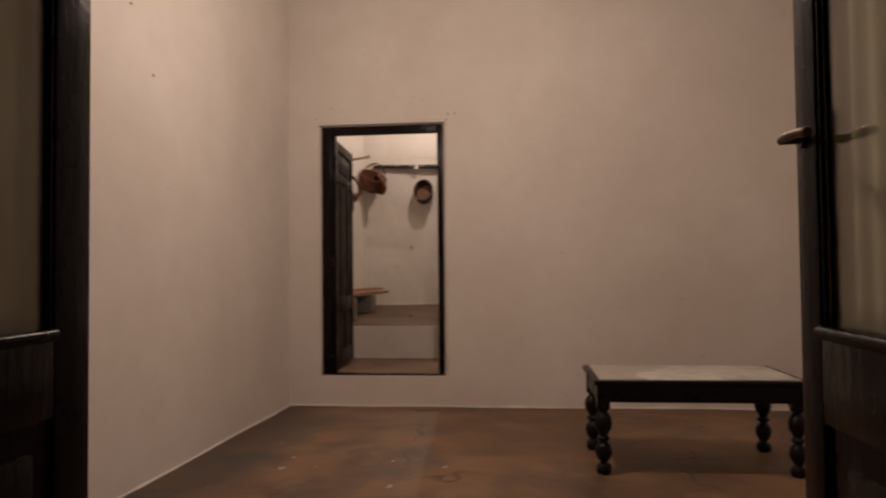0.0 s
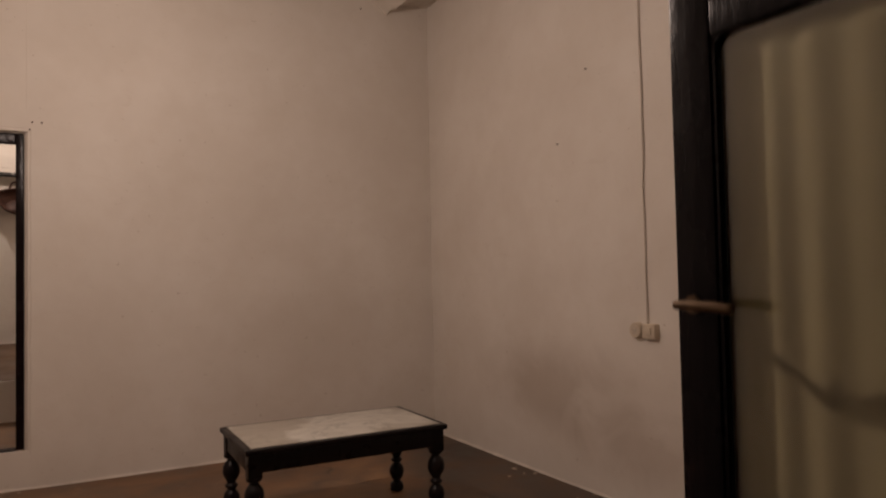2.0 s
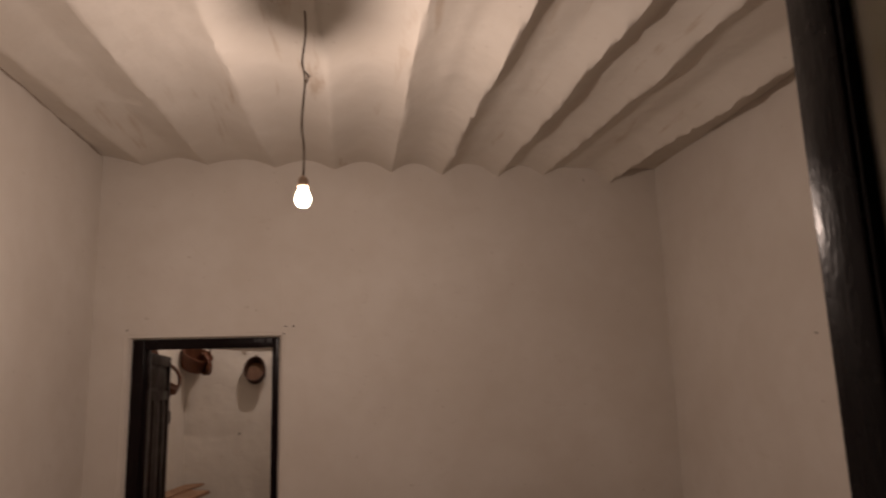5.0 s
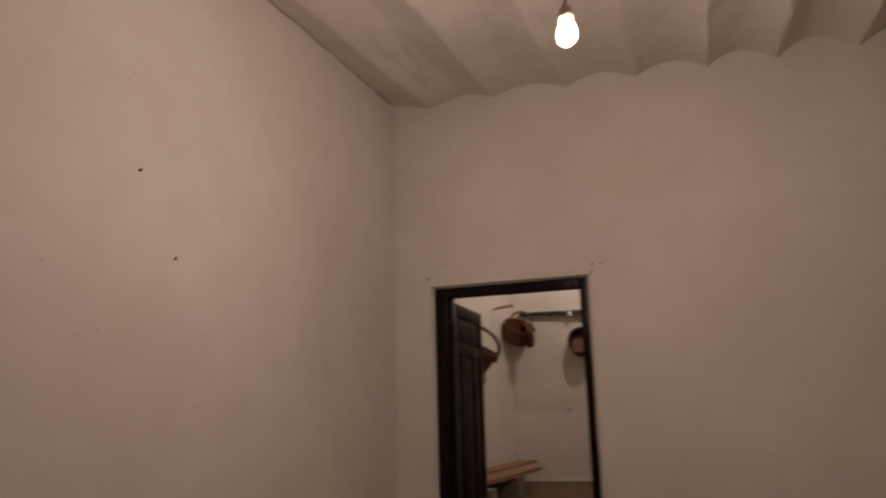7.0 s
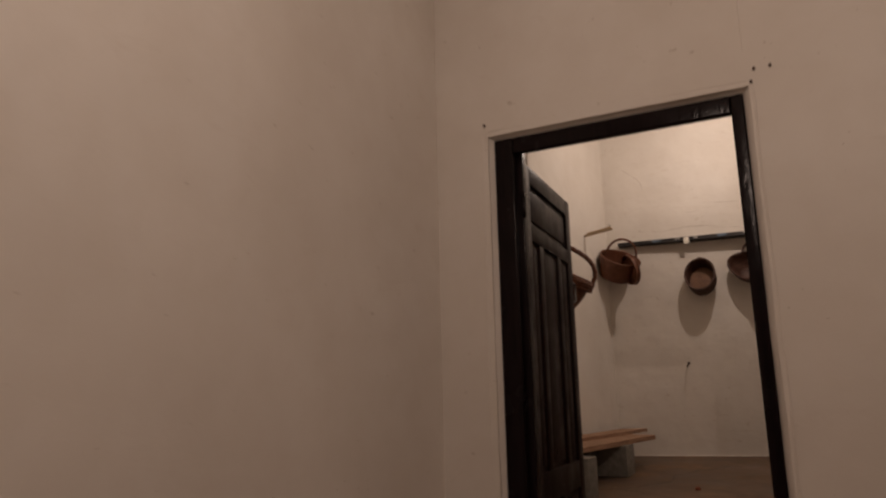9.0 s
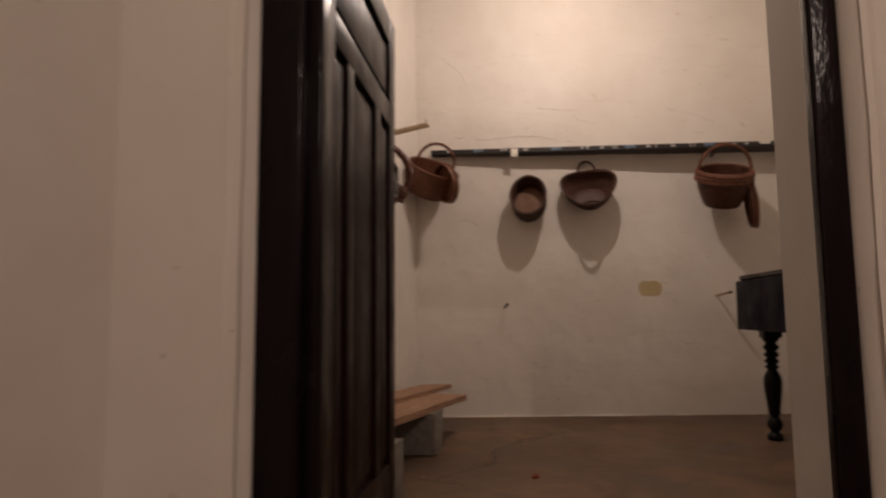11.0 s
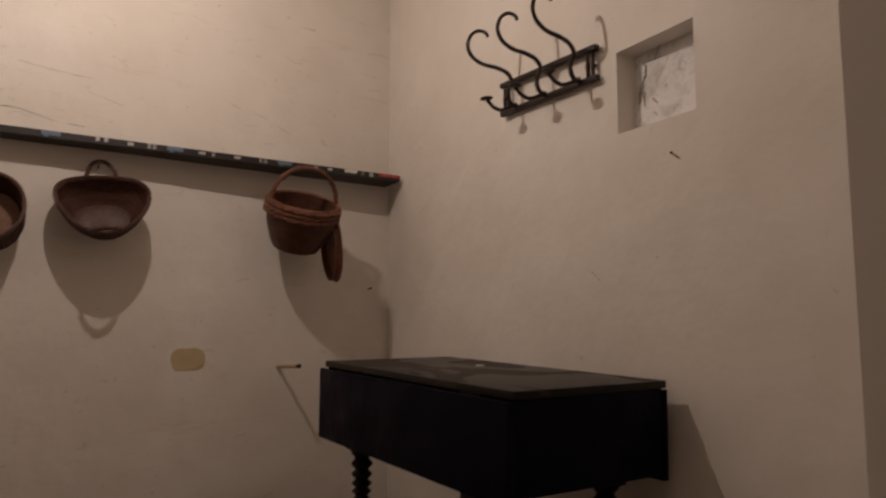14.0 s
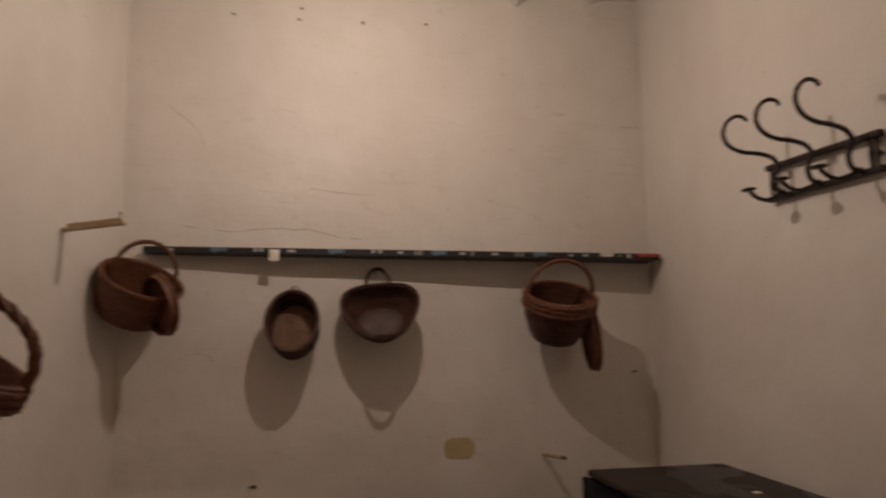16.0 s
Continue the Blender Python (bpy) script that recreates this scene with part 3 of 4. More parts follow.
def slab_part(name, y0, y1, z0, z1, depth, material, parent, inset=0.0, bevel=0.003):
    return part(name, block((-LT + inset, y0, z0), (-inset, y1, z1), bevel), material, parent)


for nm, y0, y1, z0, z1 in (
    ("stile", 0.0, 0.115, 0, LH), ("stile", LW - 0.078, LW, 0, LH), ("rail", 0.115, LW - 0.078, LH - 0.075, LH), ("rail", 0.115, LW - 0.078, 1.450, 1.515),
    ("rail", 0.115, LW - 0.078, 0.43, 0.545), ("rail", 0.115, LW - 0.078, 0, 0.13), ("muntin", 0.222, 0.278, 0.545, 1.450), ("muntin", 0.508, 0.564, 0.545, 1.450), ("muntin", 0.385, 0.445, 0.13, 0.43)):
    slab_part(nm, y0, y1, z0, z1, LT, LEAF_BROWN, door_2)
for y0, y1, z0, z1 in ((0.115, 0.697, 1.515, 1.69), (0.115, 0.222, 0.545, 1.45), (0.278, 0.508, 0.545, 1.45), (0.564, 0.697, 0.545, 1.45), (0.115, 0.385, 0.13, 0.43), (0.445, 0.697, 0.13, 0.43)):
    bm = block((-LT + 0.013, y0 - 0.002, z0 - 0.002), (-0.013, y1 + 0.002, z1 + 0.002), 0)
    block((-LT + 0.006, y0 + 0.022, z0 + 0.022), (-0.006, y1 - 0.022, z1 - 0.022), 0.006, 2, bm)
    part("panel", bm, LEAF_BROWN, door_2)
grip = part("handle", tube(spline([(-0.008, LW - 0.004, 1.369), (-0.006, LW + 0.034, 1.366), (-0.004, LW + 0.052, 1.352), (-0.004, LW + 0.052, 1.292), (-0.006, LW + 0.038, 1.276), (-0.008, LW - 0.004, 1.273)], 5), 0.0058, 8), STEEL, door_2, "bent steel pull handle")
for z in (1.369, 1.273):
    part("handle_plate", block((-0.020, LW - 0.002, z - 0.014), (-0.001, LW + 0.004, z + 0.014), 0.002), STEEL, grip)
for z in (0.25, 1.52):
    part("hinge", lathe([(0.007, 0), (0.009, 0.004), (0.009, 0.096), (0.007, 0.1)], 12, None, (0.008, -0.004, z)), FRAME_BLACK, door_2)


# ---- entrance: two glazed leaves with curtains ----
def french_leaf(side, x, y0):
    """A glazed leaf opened into the room. side: -1 when its face looks to -x."""
    ob = thing("door_2" if side < 0 else "door_3", pose(x, y0, 0.012), "dark varnished glazed door leaf with curtain, standing open", "door")
    ob["kind"] = "structure"
    w, h, t = 0.54, 2.38, 0.042
    st = 0.066 if side < 0 else 0.084
    lo, hi = (0, t) if side < 0 else (-t, 0)
    rails = [(0, 0.13), (0.775, 0.892), (1.492, 1.543), (h - 0.09, h)]
    for a, b in ((0, 0.078), (w - st, w)):
        part("stile", block((lo, a, 0), (hi, b, h), 0.006), FRENCH, ob)
    for a, b in rails:
        part("rail", block((lo, 0.078, a), (hi, w - st, b), 0.006), FRENCH, ob)
    core = (lo + hi) / 2
    mid = lo + 0.014 if side < 0 else hi - 0.014
    part("moulding", tube([(lo if side < 0 else hi, 0.078, 0.893), (lo if side < 0 else hi, w - st, 0.893)], 0.009, 12), FRENCH, ob, "rounded weather bar")
    bm = block((core - 0.012, 0.075, 0.128), (core + 0.012, w - 0.079, 0.777), 0)
    block((core - 0.018, 0.115, 0.17), (core + 0.018, w - 0.12, 0.735), 0.008, 2, bm)
    part("panel", bm, FRENCH, ob)
    for a, b, upper in ((0.892, 1.492, False), (1.543, h - 0.09, True)):
        pane = part("glass_pane", block((mid - 0.002, 0.08, a + 0.001), (mid + 0.002, w - st - 0.002, b - 0.001), 0), GLASS, ob, "clear old window glass", smooth=False)
        pane.visible_shadow = False
        for ya, s in ((0.078, 1), (w - st, -1)):
            for za, v in ((a, 1), (b, -1)):
                if (za == a) != upper and not upper:
                    continue
                if upper and za == b:
                    continue
                bm = bmesh.new()
                arc = [(ya, za)] + [(ya + s * (0.024 - 0.024 * math.sin(k * math.pi / 16)), za + v * (0.024 - 0.024 * math.cos(k * math.pi / 16))) for k in range(9)]
                f = [bm.verts.new((lo + 0.004, p, q)) for p, q in arc]
                g = [bm.verts.new((hi - 0.004, p, q)) for p, q in arc]
                bm.faces.new(f), bm.faces.new(g[::-1])
                for k in range(len(arc)):
                    bm.faces.new((f[k], g[k], g[(k + 1) % len(arc)], f[(k + 1) % len(arc)]))
                part("corner_fillet", bm, FRENCH, ob)
        for ya in (0.078, w - st - 0.006):
            part("glazing_bead", block((min(mid + side * 0.003, mid + side * 0.010), ya, a), (max(mid + side * 0.003, mid + side * 0.010), ya + 0.006, b), 0.001), FRENCH, ob)
        bm = bmesh.new()
        cols, rows = 90, 14
        grid = []
        for r in range(rows + 1):
            z = a + 0.002 + (b - a - 0.004) * r / rows
            line = []
            for c in range(cols + 1):
                y = 0.0795 + (w - st - 0.081) * c / cols
                fold = 0.0017 * math.sin(y * 112 + 2.6 * math.sin(y * 13) + 0.35 * noise.noise(Vector((y * 9, z * 2, side)))) + 0.002 * noise.noise(Vector((y * 24, z * 1.5, 3)))
                off = 0.008
                line.append(bm.verts.new((mid - side * off + fold * (0.7 if r in (0, rows) else 1), y, z)))
            grid.append(line)
        for p, q in zip(grid, grid[1:]):
            for c in range(cols):
                bm.faces.new((p[c], p[c + 1], q[c + 1], q[c]))
        cloth = part("curtain", bm, CURTAIN, ob, "olive gathered cotton curtain behind glass")
        mod = cloth.modifiers.new("thickness", "SOLIDIFY")
        mod.thickness = 0.0015
        for z in (a + 0.012, b - 0.012):
            part("curtain_rod", tube([(mid - side * 0.0185, 0.079, z), (mid - side * 0.0185, w - st - 0.001, z)], 0.0022, 8), BRASS, ob)
    if side < 0:
        lever = part("handle", tube(spline([(-0.027, w - 0.024, 1.152), (-0.030, w - 0.045, 1.153), (-0.029, w - 0.090, 1.151), (-0.026, w - 0.110, 1.148)], 5), [0.006] * 6 + [0.0068] * 6 + [0.007] * 3 + [0.0062], 10), BRASS, ob, "worn brass lever handle")
        part("spindle", tube([(0.0, w - 0.030, 1.152), (-0.028, w - 0.030, 1.152)], 0.006, 10), BRASS, lever)
        part("rose", tube([(0.001, w - 0.030, 1.152), (-0.006, w - 0.030, 1.152)], 0.012, 16), BRASS, lever)
    for z in (0.25, 1.15, 2.05):
        part("hinge", lathe([(0.006, 0), (0.008, 0.004), (0.008, 0.086), (0.006, 0.09)], 10, None, (0.0, -0.008, z)), FRENCH, ob)
    return ob


french_leaf(-1, 0.786, FRONT_Y + 0.005)
french_leaf(1, -0.262, FRONT_Y + 0.005)
entry = tagged(mesh_object("door_frame_2", block((0.790, -0.06, 0.0), (0.842, FRONT_Y + 0.002, 2.46), 0.004), FRENCH, None, True), kind="structure")
part("jamb", block((-0.312, -0.06, 0.0), (-0.264, FRONT_Y + 0.002, 2.46), 0.004), FRENCH, entry)
part("lintel", block((-0.264, -0.06, 2.40), (0.790, FRONT_Y + 0.002, 2.46), 0.004), FRENCH, entry)


# ---- lamps ----
def bare_bulb(spot, ceiling_z, label):
    x, y, z = spot
    ob = thing("pendant_lamp", pose(x, y, z), label, "lamp", "bare bulbs")
    globe = part("bulb", lathe([(0.004, -0.034), (0.016, -0.031), (0.026, -0.021), (0.031, -0.004), (0.030, 0.010), (0.024, 0.027), (0.019, 0.040), (0.018, 0.047)], 24), GLOW, ob, "glowing white light bulb")
    globe.visible_shadow = False
    part("lampholder", lathe([(0.0165, 0.046), (0.0205, 0.050), (0.0215, 0.058), (0.0205, 0.078), (0.015, 0.088), (0.006, 0.096)], 20), SOCKET_WHITE, ob, "aged plastic lamp holder")
    top = ceiling_z - z
    line = spline([(0, 0, 0.092), (0.003, 0.001, 0.2), (-0.007, 0.004, 0.30), (-0.002, 0, 0.40), (0.004, -0.002, 0.50), (-0.008, 0.002, 0.58), (0.004, 0.004, 0.70), (0.0, 0, top - 0.03), (0.0, 0, top)], 6)
    part("flex", tube(line, [0.0042 + 0.0012 * noise.noise(p * 40) for p in line], 8), CORD, ob, "twisted grey flex with a taped joint")
    part("joint", tube(spline([(0.004, -0.002, 0.475), (0.013, 0, 0.495), (0.016, 0, 0.515), (0.004, 0, 0.535), (0.02, 0.004, 0.517), (0.026, 0.003, 0.518)], 4), 0.0032, 6), RUST, ob)
    part("ceiling_hook", tube(spline([(0, 0, top - 0.035), (0.02, 0, top - 0.03), (0.03, -0.01, top - 0.012), (0.028, -0.02, top + 0.01)], 5), 0.004, 6), RUST, ob)
    return ob


bare_bulb(BULB_1, 3.315, "lit bare bulb on a twisted flex under the ceiling")
bare_bulb(BULB_2, 3.735, "lit bare bulb hanging in the basket room")


# ---- low table with a marble top ----
def rounded(profile):
    """The turned outline without sharp breaks."""
    return [(p.x, p.z) for p in spline([(r, 0, z) for r, z in profile], 3)]


def low_table():
    x0, x1, y0, y1, h = 0.762, 1.762, 3.395, 3.975, 0.457
    ob = thing("low_table", pose((x0 + x1) / 2, (y0 + y1) / 2, 0.0), "low dark wooden table with a grey marble top", "table")
    a, b = (x1 - x0) / 2, (y1 - y0) / 2
    part("top_slab", block((-a + 0.030, -b + 0.030, h - 0.016), (a - 0.030, b - 0.030, h + 0.003), 0.003), MARBLE, ob, "pale grey veined marble slab")
    for nm, p, q in (("edge_moulding", (-a, -b), (a, -b + 0.034)), ("edge_moulding", (-a, b - 0.034), (a, b)), ("edge_moulding", (-a, -b + 0.034), (-a + 0.034, b - 0.034)), ("edge_moulding", (a - 0.034, -b + 0.034), (a, b - 0.034))):
        bm = block((*p, h - 0.026), (*q, h), 0.008, 3)
        part(nm, bm, LEG_DARK, ob)
    for p, q in (((-a + 0.02, -b + 0.02), (a - 0.02, -b + 0.042)), ((-a + 0.02, b - 0.042), (a - 0.02, b - 0.02)), ((-a + 0.02, -b + 0.042), (-a + 0.042, b - 0.042)), ((a - 0.042, -b + 0.042), (a - 0.02, b - 0.042))):
        part("apron", block((*p, h - 0.108), (*q, h - 0.026), 0.003), LEG_DARK, ob)
    prof = [(0.018, 0), (0.026, 0.004), (0.030, 0.02), (0.026, 0.044), (0.017, 0.052), (0.015, 0.060), (0.021, 0.068), (0.030, 0.092), (0.032, 0.112), (0.027, 0.137), (0.018, 0.150), (0.015, 0.158), (0.023, 0.166), (0.025, 0.176), (0.016, 0.186), (0.018, 0.194), (0.030, 0.222), (0.034, 0.246), (0.030, 0.274), (0.018, 0.296), (0.016, 0.304), (0.026, 0.314), (0.028, 0.326)]
    for sx in (-1, 1):
        for sy in (-1, 1):
            at = (sx * (a - 0.046), sy * (b - 0.050), 0)
            bm = lathe(rounded([(r * 1.28, z) for r, z in prof]), 22, None, at)
            block((at[0] - 0.031, at[1] - 0.031, 0.324), (at[0] + 0.031, at[1] + 0.031, h - 0.026), 0.003, 2, bm)
            part("leg", bm, LEG_DARK, ob)
    return ob


low_table()


# ---- drop-leaf table ----
def drop_leaf_table():
    x0, x1, y0, y1 = 0.4375, 0.9940, 6.905, 8.050
    z0 = floor_2_z(0.72, 7.49)
    h = 1.406 - z0
    ob = thing("drop_leaf_table", pose((x0 + x1) / 2, (y0 + y1) / 2, z0, 1.15, 0, 3.2), "black wooden drop-leaf table with turned legs", "table")
    a, b = (x1 - x0) / 2, (y1 - y0) / 2
    part("tabletop", block((-a, -b, h - 0.022), (a, b, h), 0.004), DUSTY, ob, "dusty dark tabletop with wiped patches")
    for s in (-1, 1):
        part("drop_leaf", block((s * (a + 0.004) - 0.010, -b + 0.008, h - 0.285), (s * (a + 0.004) + 0.010, b + 0.020, h - 0.028), 0.004), TABLE_DARK, ob)
        part("end_apron", block((-a + 0.008, s * (b - 0.022) - 0.011, h - 0.268), (a - 0.008, s * (b - 0.022) + 0.011, h - 0.022), 0.003), TABLE_DARK, ob)
        part("side_apron", block((s * (a - 0.045) - 0.01, -b + 0.034, h - 0.17), (s * (a - 0.045) + 0.01, b - 0.034, h - 0.022), 0.003), TABLE_DARK, ob)
    prof = [(0.016, 0), (0.024, 0.004), (0.027, 0.016), (0.022, 0.032), (0.014, 0.042), (0.020, 0.054), (0.026, 0.072), (0.021, 0.094), (0.014, 0.110), (0.019, 0.122), (0.021, 0.15), (0.026, 0.20), (0.030, 0.25), (0.028, 0.29), (0.018, 0.318), (0.015, 0.326), (0.024, 0.338), (0.016, 0.350), (0.025, 0.364), (0.016, 0.378), (0.026, 0.394), (0.017, 0.410), (0.027, 0.428), (0.018, 0.446), (0.026, 0.462), (0.030, 0.478)]
    for sx in (-1, 1):
        for sy in (-1, 1):
            at = (sx * (a - (0.045 if sx > 0 else 0.052 if sy < 0 else 0.112)), sy * (b - (0.20 if sy < 0 else 0.33 if sx > 0 else 0.10)), 0)
            bm = lathe(rounded([(r * 1.5, z * (h - 0.32) / 0.478) for r, z in prof]), 20, None, at)
            block((at[0] - 0.044, at[1] - 0.044, h - 0.325), (at[0] + 0.044, at[1] + 0.044, h - 0.022), 0.003, 2, bm)
            part("leg", bm, LEG_DARK, ob)
    scrap = tagged(mesh_object("paper_scrap", block((0.80, 7.55, 1.4055), (0.825, 7.572, 1.412), 0.002), PAPER), "tiny white scrap on the dusty table", "scrap")
    return ob


drop_leaf_table()


# ---- bench of planks on blocks ----
def plank(name, x0, x1, y0, y1, z, thick, tip, turn, label):
    """A sawn board along y with a slanted end, slightly bowed."""
    bm = bmesh.new()
    n = 16
    rows = []
    for i in range(n + 1):
        u = i / n
        ring = []
        for x, dz in ((x0, 0), (x1, 0), (x1, -thick), (x0, -thick)):
            y = y0 + (y1 - y0) * u + (tip if x == x0 and i == n else 0)
            ring.append(bm.verts.new((x + 0.004 * noise.noise(Vector((x * 9, y * 3, 1))), y, z + dz + 0.003 * noise.noise(Vector((x * 3, y * 2, 4))))))
        rows.append(ring)
    for p, q in zip(rows, rows[1:]):
        for k in range(4):
            bm.faces.new((p[k], p[(k + 1) % 4], q[(k + 1) % 4], q[k]))
    bm.faces.new(rows[0][::-1]), bm.faces.new(rows[-1])
    bmesh.ops.bevel(bm, geom=[e for e in bm.edges if e.is_manifold and e.calc_face_angle(0) > 0.8], offset=0.003, segments=1, affect="EDGES")
    ob = mesh_object(name, bm, PLANK, None, True)
    ob.matrix_world = Matrix.Translation((x1, y0, 0)) @ Matrix.Rotation(radians(turn), 4, "Z") @ Matrix.Translation((-x1, -y0, 0))
    return tagged(ob, label, "plank", "planks on blocks")


plank("plank", -1.557, -1.342, 6.20, 8.04, 0.782, 0.030, 0.07, -8.2, "reddish raw plank resting on concrete blocks")
plank("plank", -1.640, -1.475, 6.75, 8.50, 0.806, 0.024, -0.10, -8.2, "raw plank with a broken end lying along the wall")


def concrete_block(x0, x1, y0, y1, top):
    z0 = floor_2_z(x1, (y0 + y1) / 2)
    ob = thing("concrete_block", pose((x0 + x1) / 2, (y0 + y1) / 2, z0), "grey concrete block carrying the planks", "block", "blocks under the planks")
    a, b, h = (x1 - x0) / 2, (y1 - y0) / 2, top - z0
    part("body", block((-a, -b, 0), (a, b, h), 0.008, 2), BLOCK, ob)
    return ob


concrete_block(-1.60, -1.135, 6.45, 6.62, 0.752)
concrete_block(-1.62, -1.145, 7.375, 7.60, 0.752)
for x0, y0 in ((-1.55, 7.39),):
    tagged(mesh_object("wooden_packing", block((x0, y0, 0.752), (x0 + 0.11, y0 + 0.13, 0.781), 0.004), PLANK), "short wooden packing piece under the rear plank", "packing piece")


# ---- shelf with printed edge ----
def shelf():
    ends = [(-1.36, 8.515), (1.058, 8.705)]
    ob = thing("wall_shelf", Matrix.Translation((0, 0, 0)), "long black board shelf with a printed front edge", "shelf")
    z0, z1 = 2.292, 2.322
    bm = bmesh.new()
    for zz in (z0, z1):
        for (x, y), back in zip(ends + ends[::-1], (0, 0, 1, 1)):
            bm.verts.new((x, far_2(x) + 0.02 if back else y, zz))
    bm.verts.ensure_lookup_table()
    v = bm.verts
    for q in ((0, 1, 2, 3), (7, 6, 5, 4), (0, 4, 5, 1), (1, 5, 6, 2), (2, 6, 7, 3), (3, 7, 4, 0)):
        bm.faces.new([v[k] for k in q])
    bmesh.ops.bevel(bm, geom=bm.edges[:], offset=0.002, segments=1, affect="EDGES")
    part("board", bm, BOARD, ob)

    def tile(u0, u1, w0, w1, ink, name="print"):
        (xa, ya), (xb, yb) = ends
        pts = []
        for off in (0.0, 0.0018):
            for u, w in ((u0, w0), (u1, w0), (u1, w1), (u0, w1)):
                x, y = xa + (xb - xa) * u, ya + (yb - ya) * u
                pts.append((x, y - 0.0005 - off, z0 + (z1 - z0) * w))
        bm = bmesh.new()
        vs = [bm.verts.new(p) for p in pts]
        for q in ((0, 1, 2, 3), (7, 6, 5, 4), (0, 4, 5, 1), (1, 5, 6, 2), (2, 6, 7, 3), (3, 7, 4, 0)):
            bm.faces.new([vs[k] for k in q])
        part(name, bm, ink, ob, smooth=False)

    rng = random.Random(5)
    for u in (0.115, 0.325, 0.520, 0.725):
        tile(u, u + 0.028, 0.35, 0.95, INK_BLUE)
        tile(u + 0.004, u + 0.010, 0.1, 0.30, INK_BLUE)
    for u in (0.19, 0.20, 0.405, 0.418):
        tile(u, u + 0.006, 0.40, 0.92, INK_WHITE)
    for u, w in ((0.045, 0.006), (0.250, 0.014), (0.455, 0.010), (0.575, 0.012), (0.640, 0.012), (0.80, 0.008), (0.83, 0.010)):
        tile(u, u + w, 0.35, 0.75, INK_WHITE)
    for u in (0.487, 0.496, 0.688, 0.698, 0.598):
        for w in (0.25, 0.5, 0.75):
            tile(u, u + 0.006, w, w + 0.13, INK_WHITE)
    tile(0.868, 0.896, 0.4, 0.95, PAPER), tile(0.906, 0.912, 0.3, 0.9, INK_GREEN), tile(0.925, 0.934, 0.2, 0.9, INK_WHITE)
    tile(0.948, 0.998, 0.45, 0.98, INK_RED), tile(0.956, 0.976, 0.6, 0.72, INK_WHITE), tile(0.982, 0.992, 0.55, 0.8, INK_WHITE)
    bm = bmesh.new()
    x = -0.81
    y = 8.515 + (x + 1.36) / 2.418 * 0.19
    block((x - 0.024, y - 0.010, 2.262), (x + 0.020, y - 0.0075, 2.314), 0.0008, 1, bm)
    for w in bm.verts:
        w.co.y -= 0.006 * max(0, (2.29 - w.co.z) / 0.05)
    part("paper_tag", bm, PAPER, ob, "small white paper tag")
    return ob


shelf()


# ---- baskets ----
def basket_body(rx, ry, h, flare, stakes, rows, bulge=0.0, amp=0.0032, thick=0.007):
    """A woven wall: rows pass in front of and behind the stakes by turns."""
    bm = bmesh.new()
    n = stakes * 3

    def ring(k, inner, u):
        s = 1 + flare * (u - 1) + bulge * math.sin(math.pi * min(u, 1))
        out = []
        for j in range(n):
            th = 2 * math.pi * j / n
            wob = amp * math.cos(math.pi * j / 3 + math.pi * k) + 0.0025 * noise.noise(Vector((math.cos(th) * 3, math.sin(th) * 3, u * 5)))
            off = (-thick if inner else 0) + wob
            out.append(bm.verts.new(((rx * s + off) * math.cos(th), (ry * s + off) * math.sin(th), u * h + (thick if inner and k == 0 else 0))))
        return out

    def join(a, b):
        for j in range(n):
            bm.faces.new((a[j], a[(j + 1) % n], b[(j + 1) % n], b[j]))

    last, first = None, None
    for k in range(rows * 2 + 1):
        r = ring(k // 2 + (k % 2) * 0, False, k / (rows * 2))
        if k % 2:
            for v in r:
                c = Vector((v.co.x, v.co.y, 0))
                v.co += c.normalized() * 0.0016
        if last:
            join(last, r)
        else:
            first = r
        last = r
    inner = None
    for k in range(rows, -1, -1):
        r = ring(k + 1, True, k / rows)
        join(last if inner is None else inner, r)
        inner = r
    for start, zz in ((first, 0.0), (inner, thick)):
        prev = start
        for f in (0.8, 0.6, 0.4, 0.2):
            cur = [bm.verts.new((v.co.x * f, v.co.y * f, zz + 0.002 * math.cos(math.pi * j / 3 + f * 5 * math.pi))) for j, v in enumerate(start)]
            join(prev, cur)
            prev = cur
        bm.faces.new(prev)
    return bm


def oval(rx, ry, z, n=72):
    return [(rx * math.cos(2 * math.pi * k / n), ry * math.sin(2 * math.pi * k / n), z) for k in range(n)]


def lid_mesh(rx, ry, dome=0.025, skirt=0.012):
    bm = bmesh.new()
    n, prev = 84, None
    for k in range(1, 19):
        f = k / 18
        cur = [bm.verts.new((rx * f * math.cos(2 * math.pi * j / n), ry * f * math.sin(2 * math.pi * j / n), dome * (1 - f * f) + 0.0026 * math.cos(math.pi * j / 3 + math.pi * k))) for j in range(n)]
        if prev:
            for j in range(n):
                bm.faces.new((prev[j], prev[(j + 1) % n], cur[(j + 1) % n], cur[j]))
        else:
            bm.faces.new(cur)
        prev = cur
    low = [bm.verts.new((v.co.x, v.co.y, -skirt)) for v in prev]
    mid = [bm.verts.new((v.co.x * 0.93, v.co.y * 0.93, -skirt + 0.001)) for v in prev]
    deep = [bm.verts.new((v.co.x * 0.90, v.co.y * 0.90, -0.006)) for v in prev]
    for j in range(n):
        i = (j + 1) % n
        bm.faces.new((prev[j], prev[i], low[i], low[j]))
        bm.faces.new((low[j], low[i], mid[i], mid[j]))
        bm.faces.new((mid[j], mid[i], deep[i], deep[j]))
    bm.faces.new(deep)
    return bm


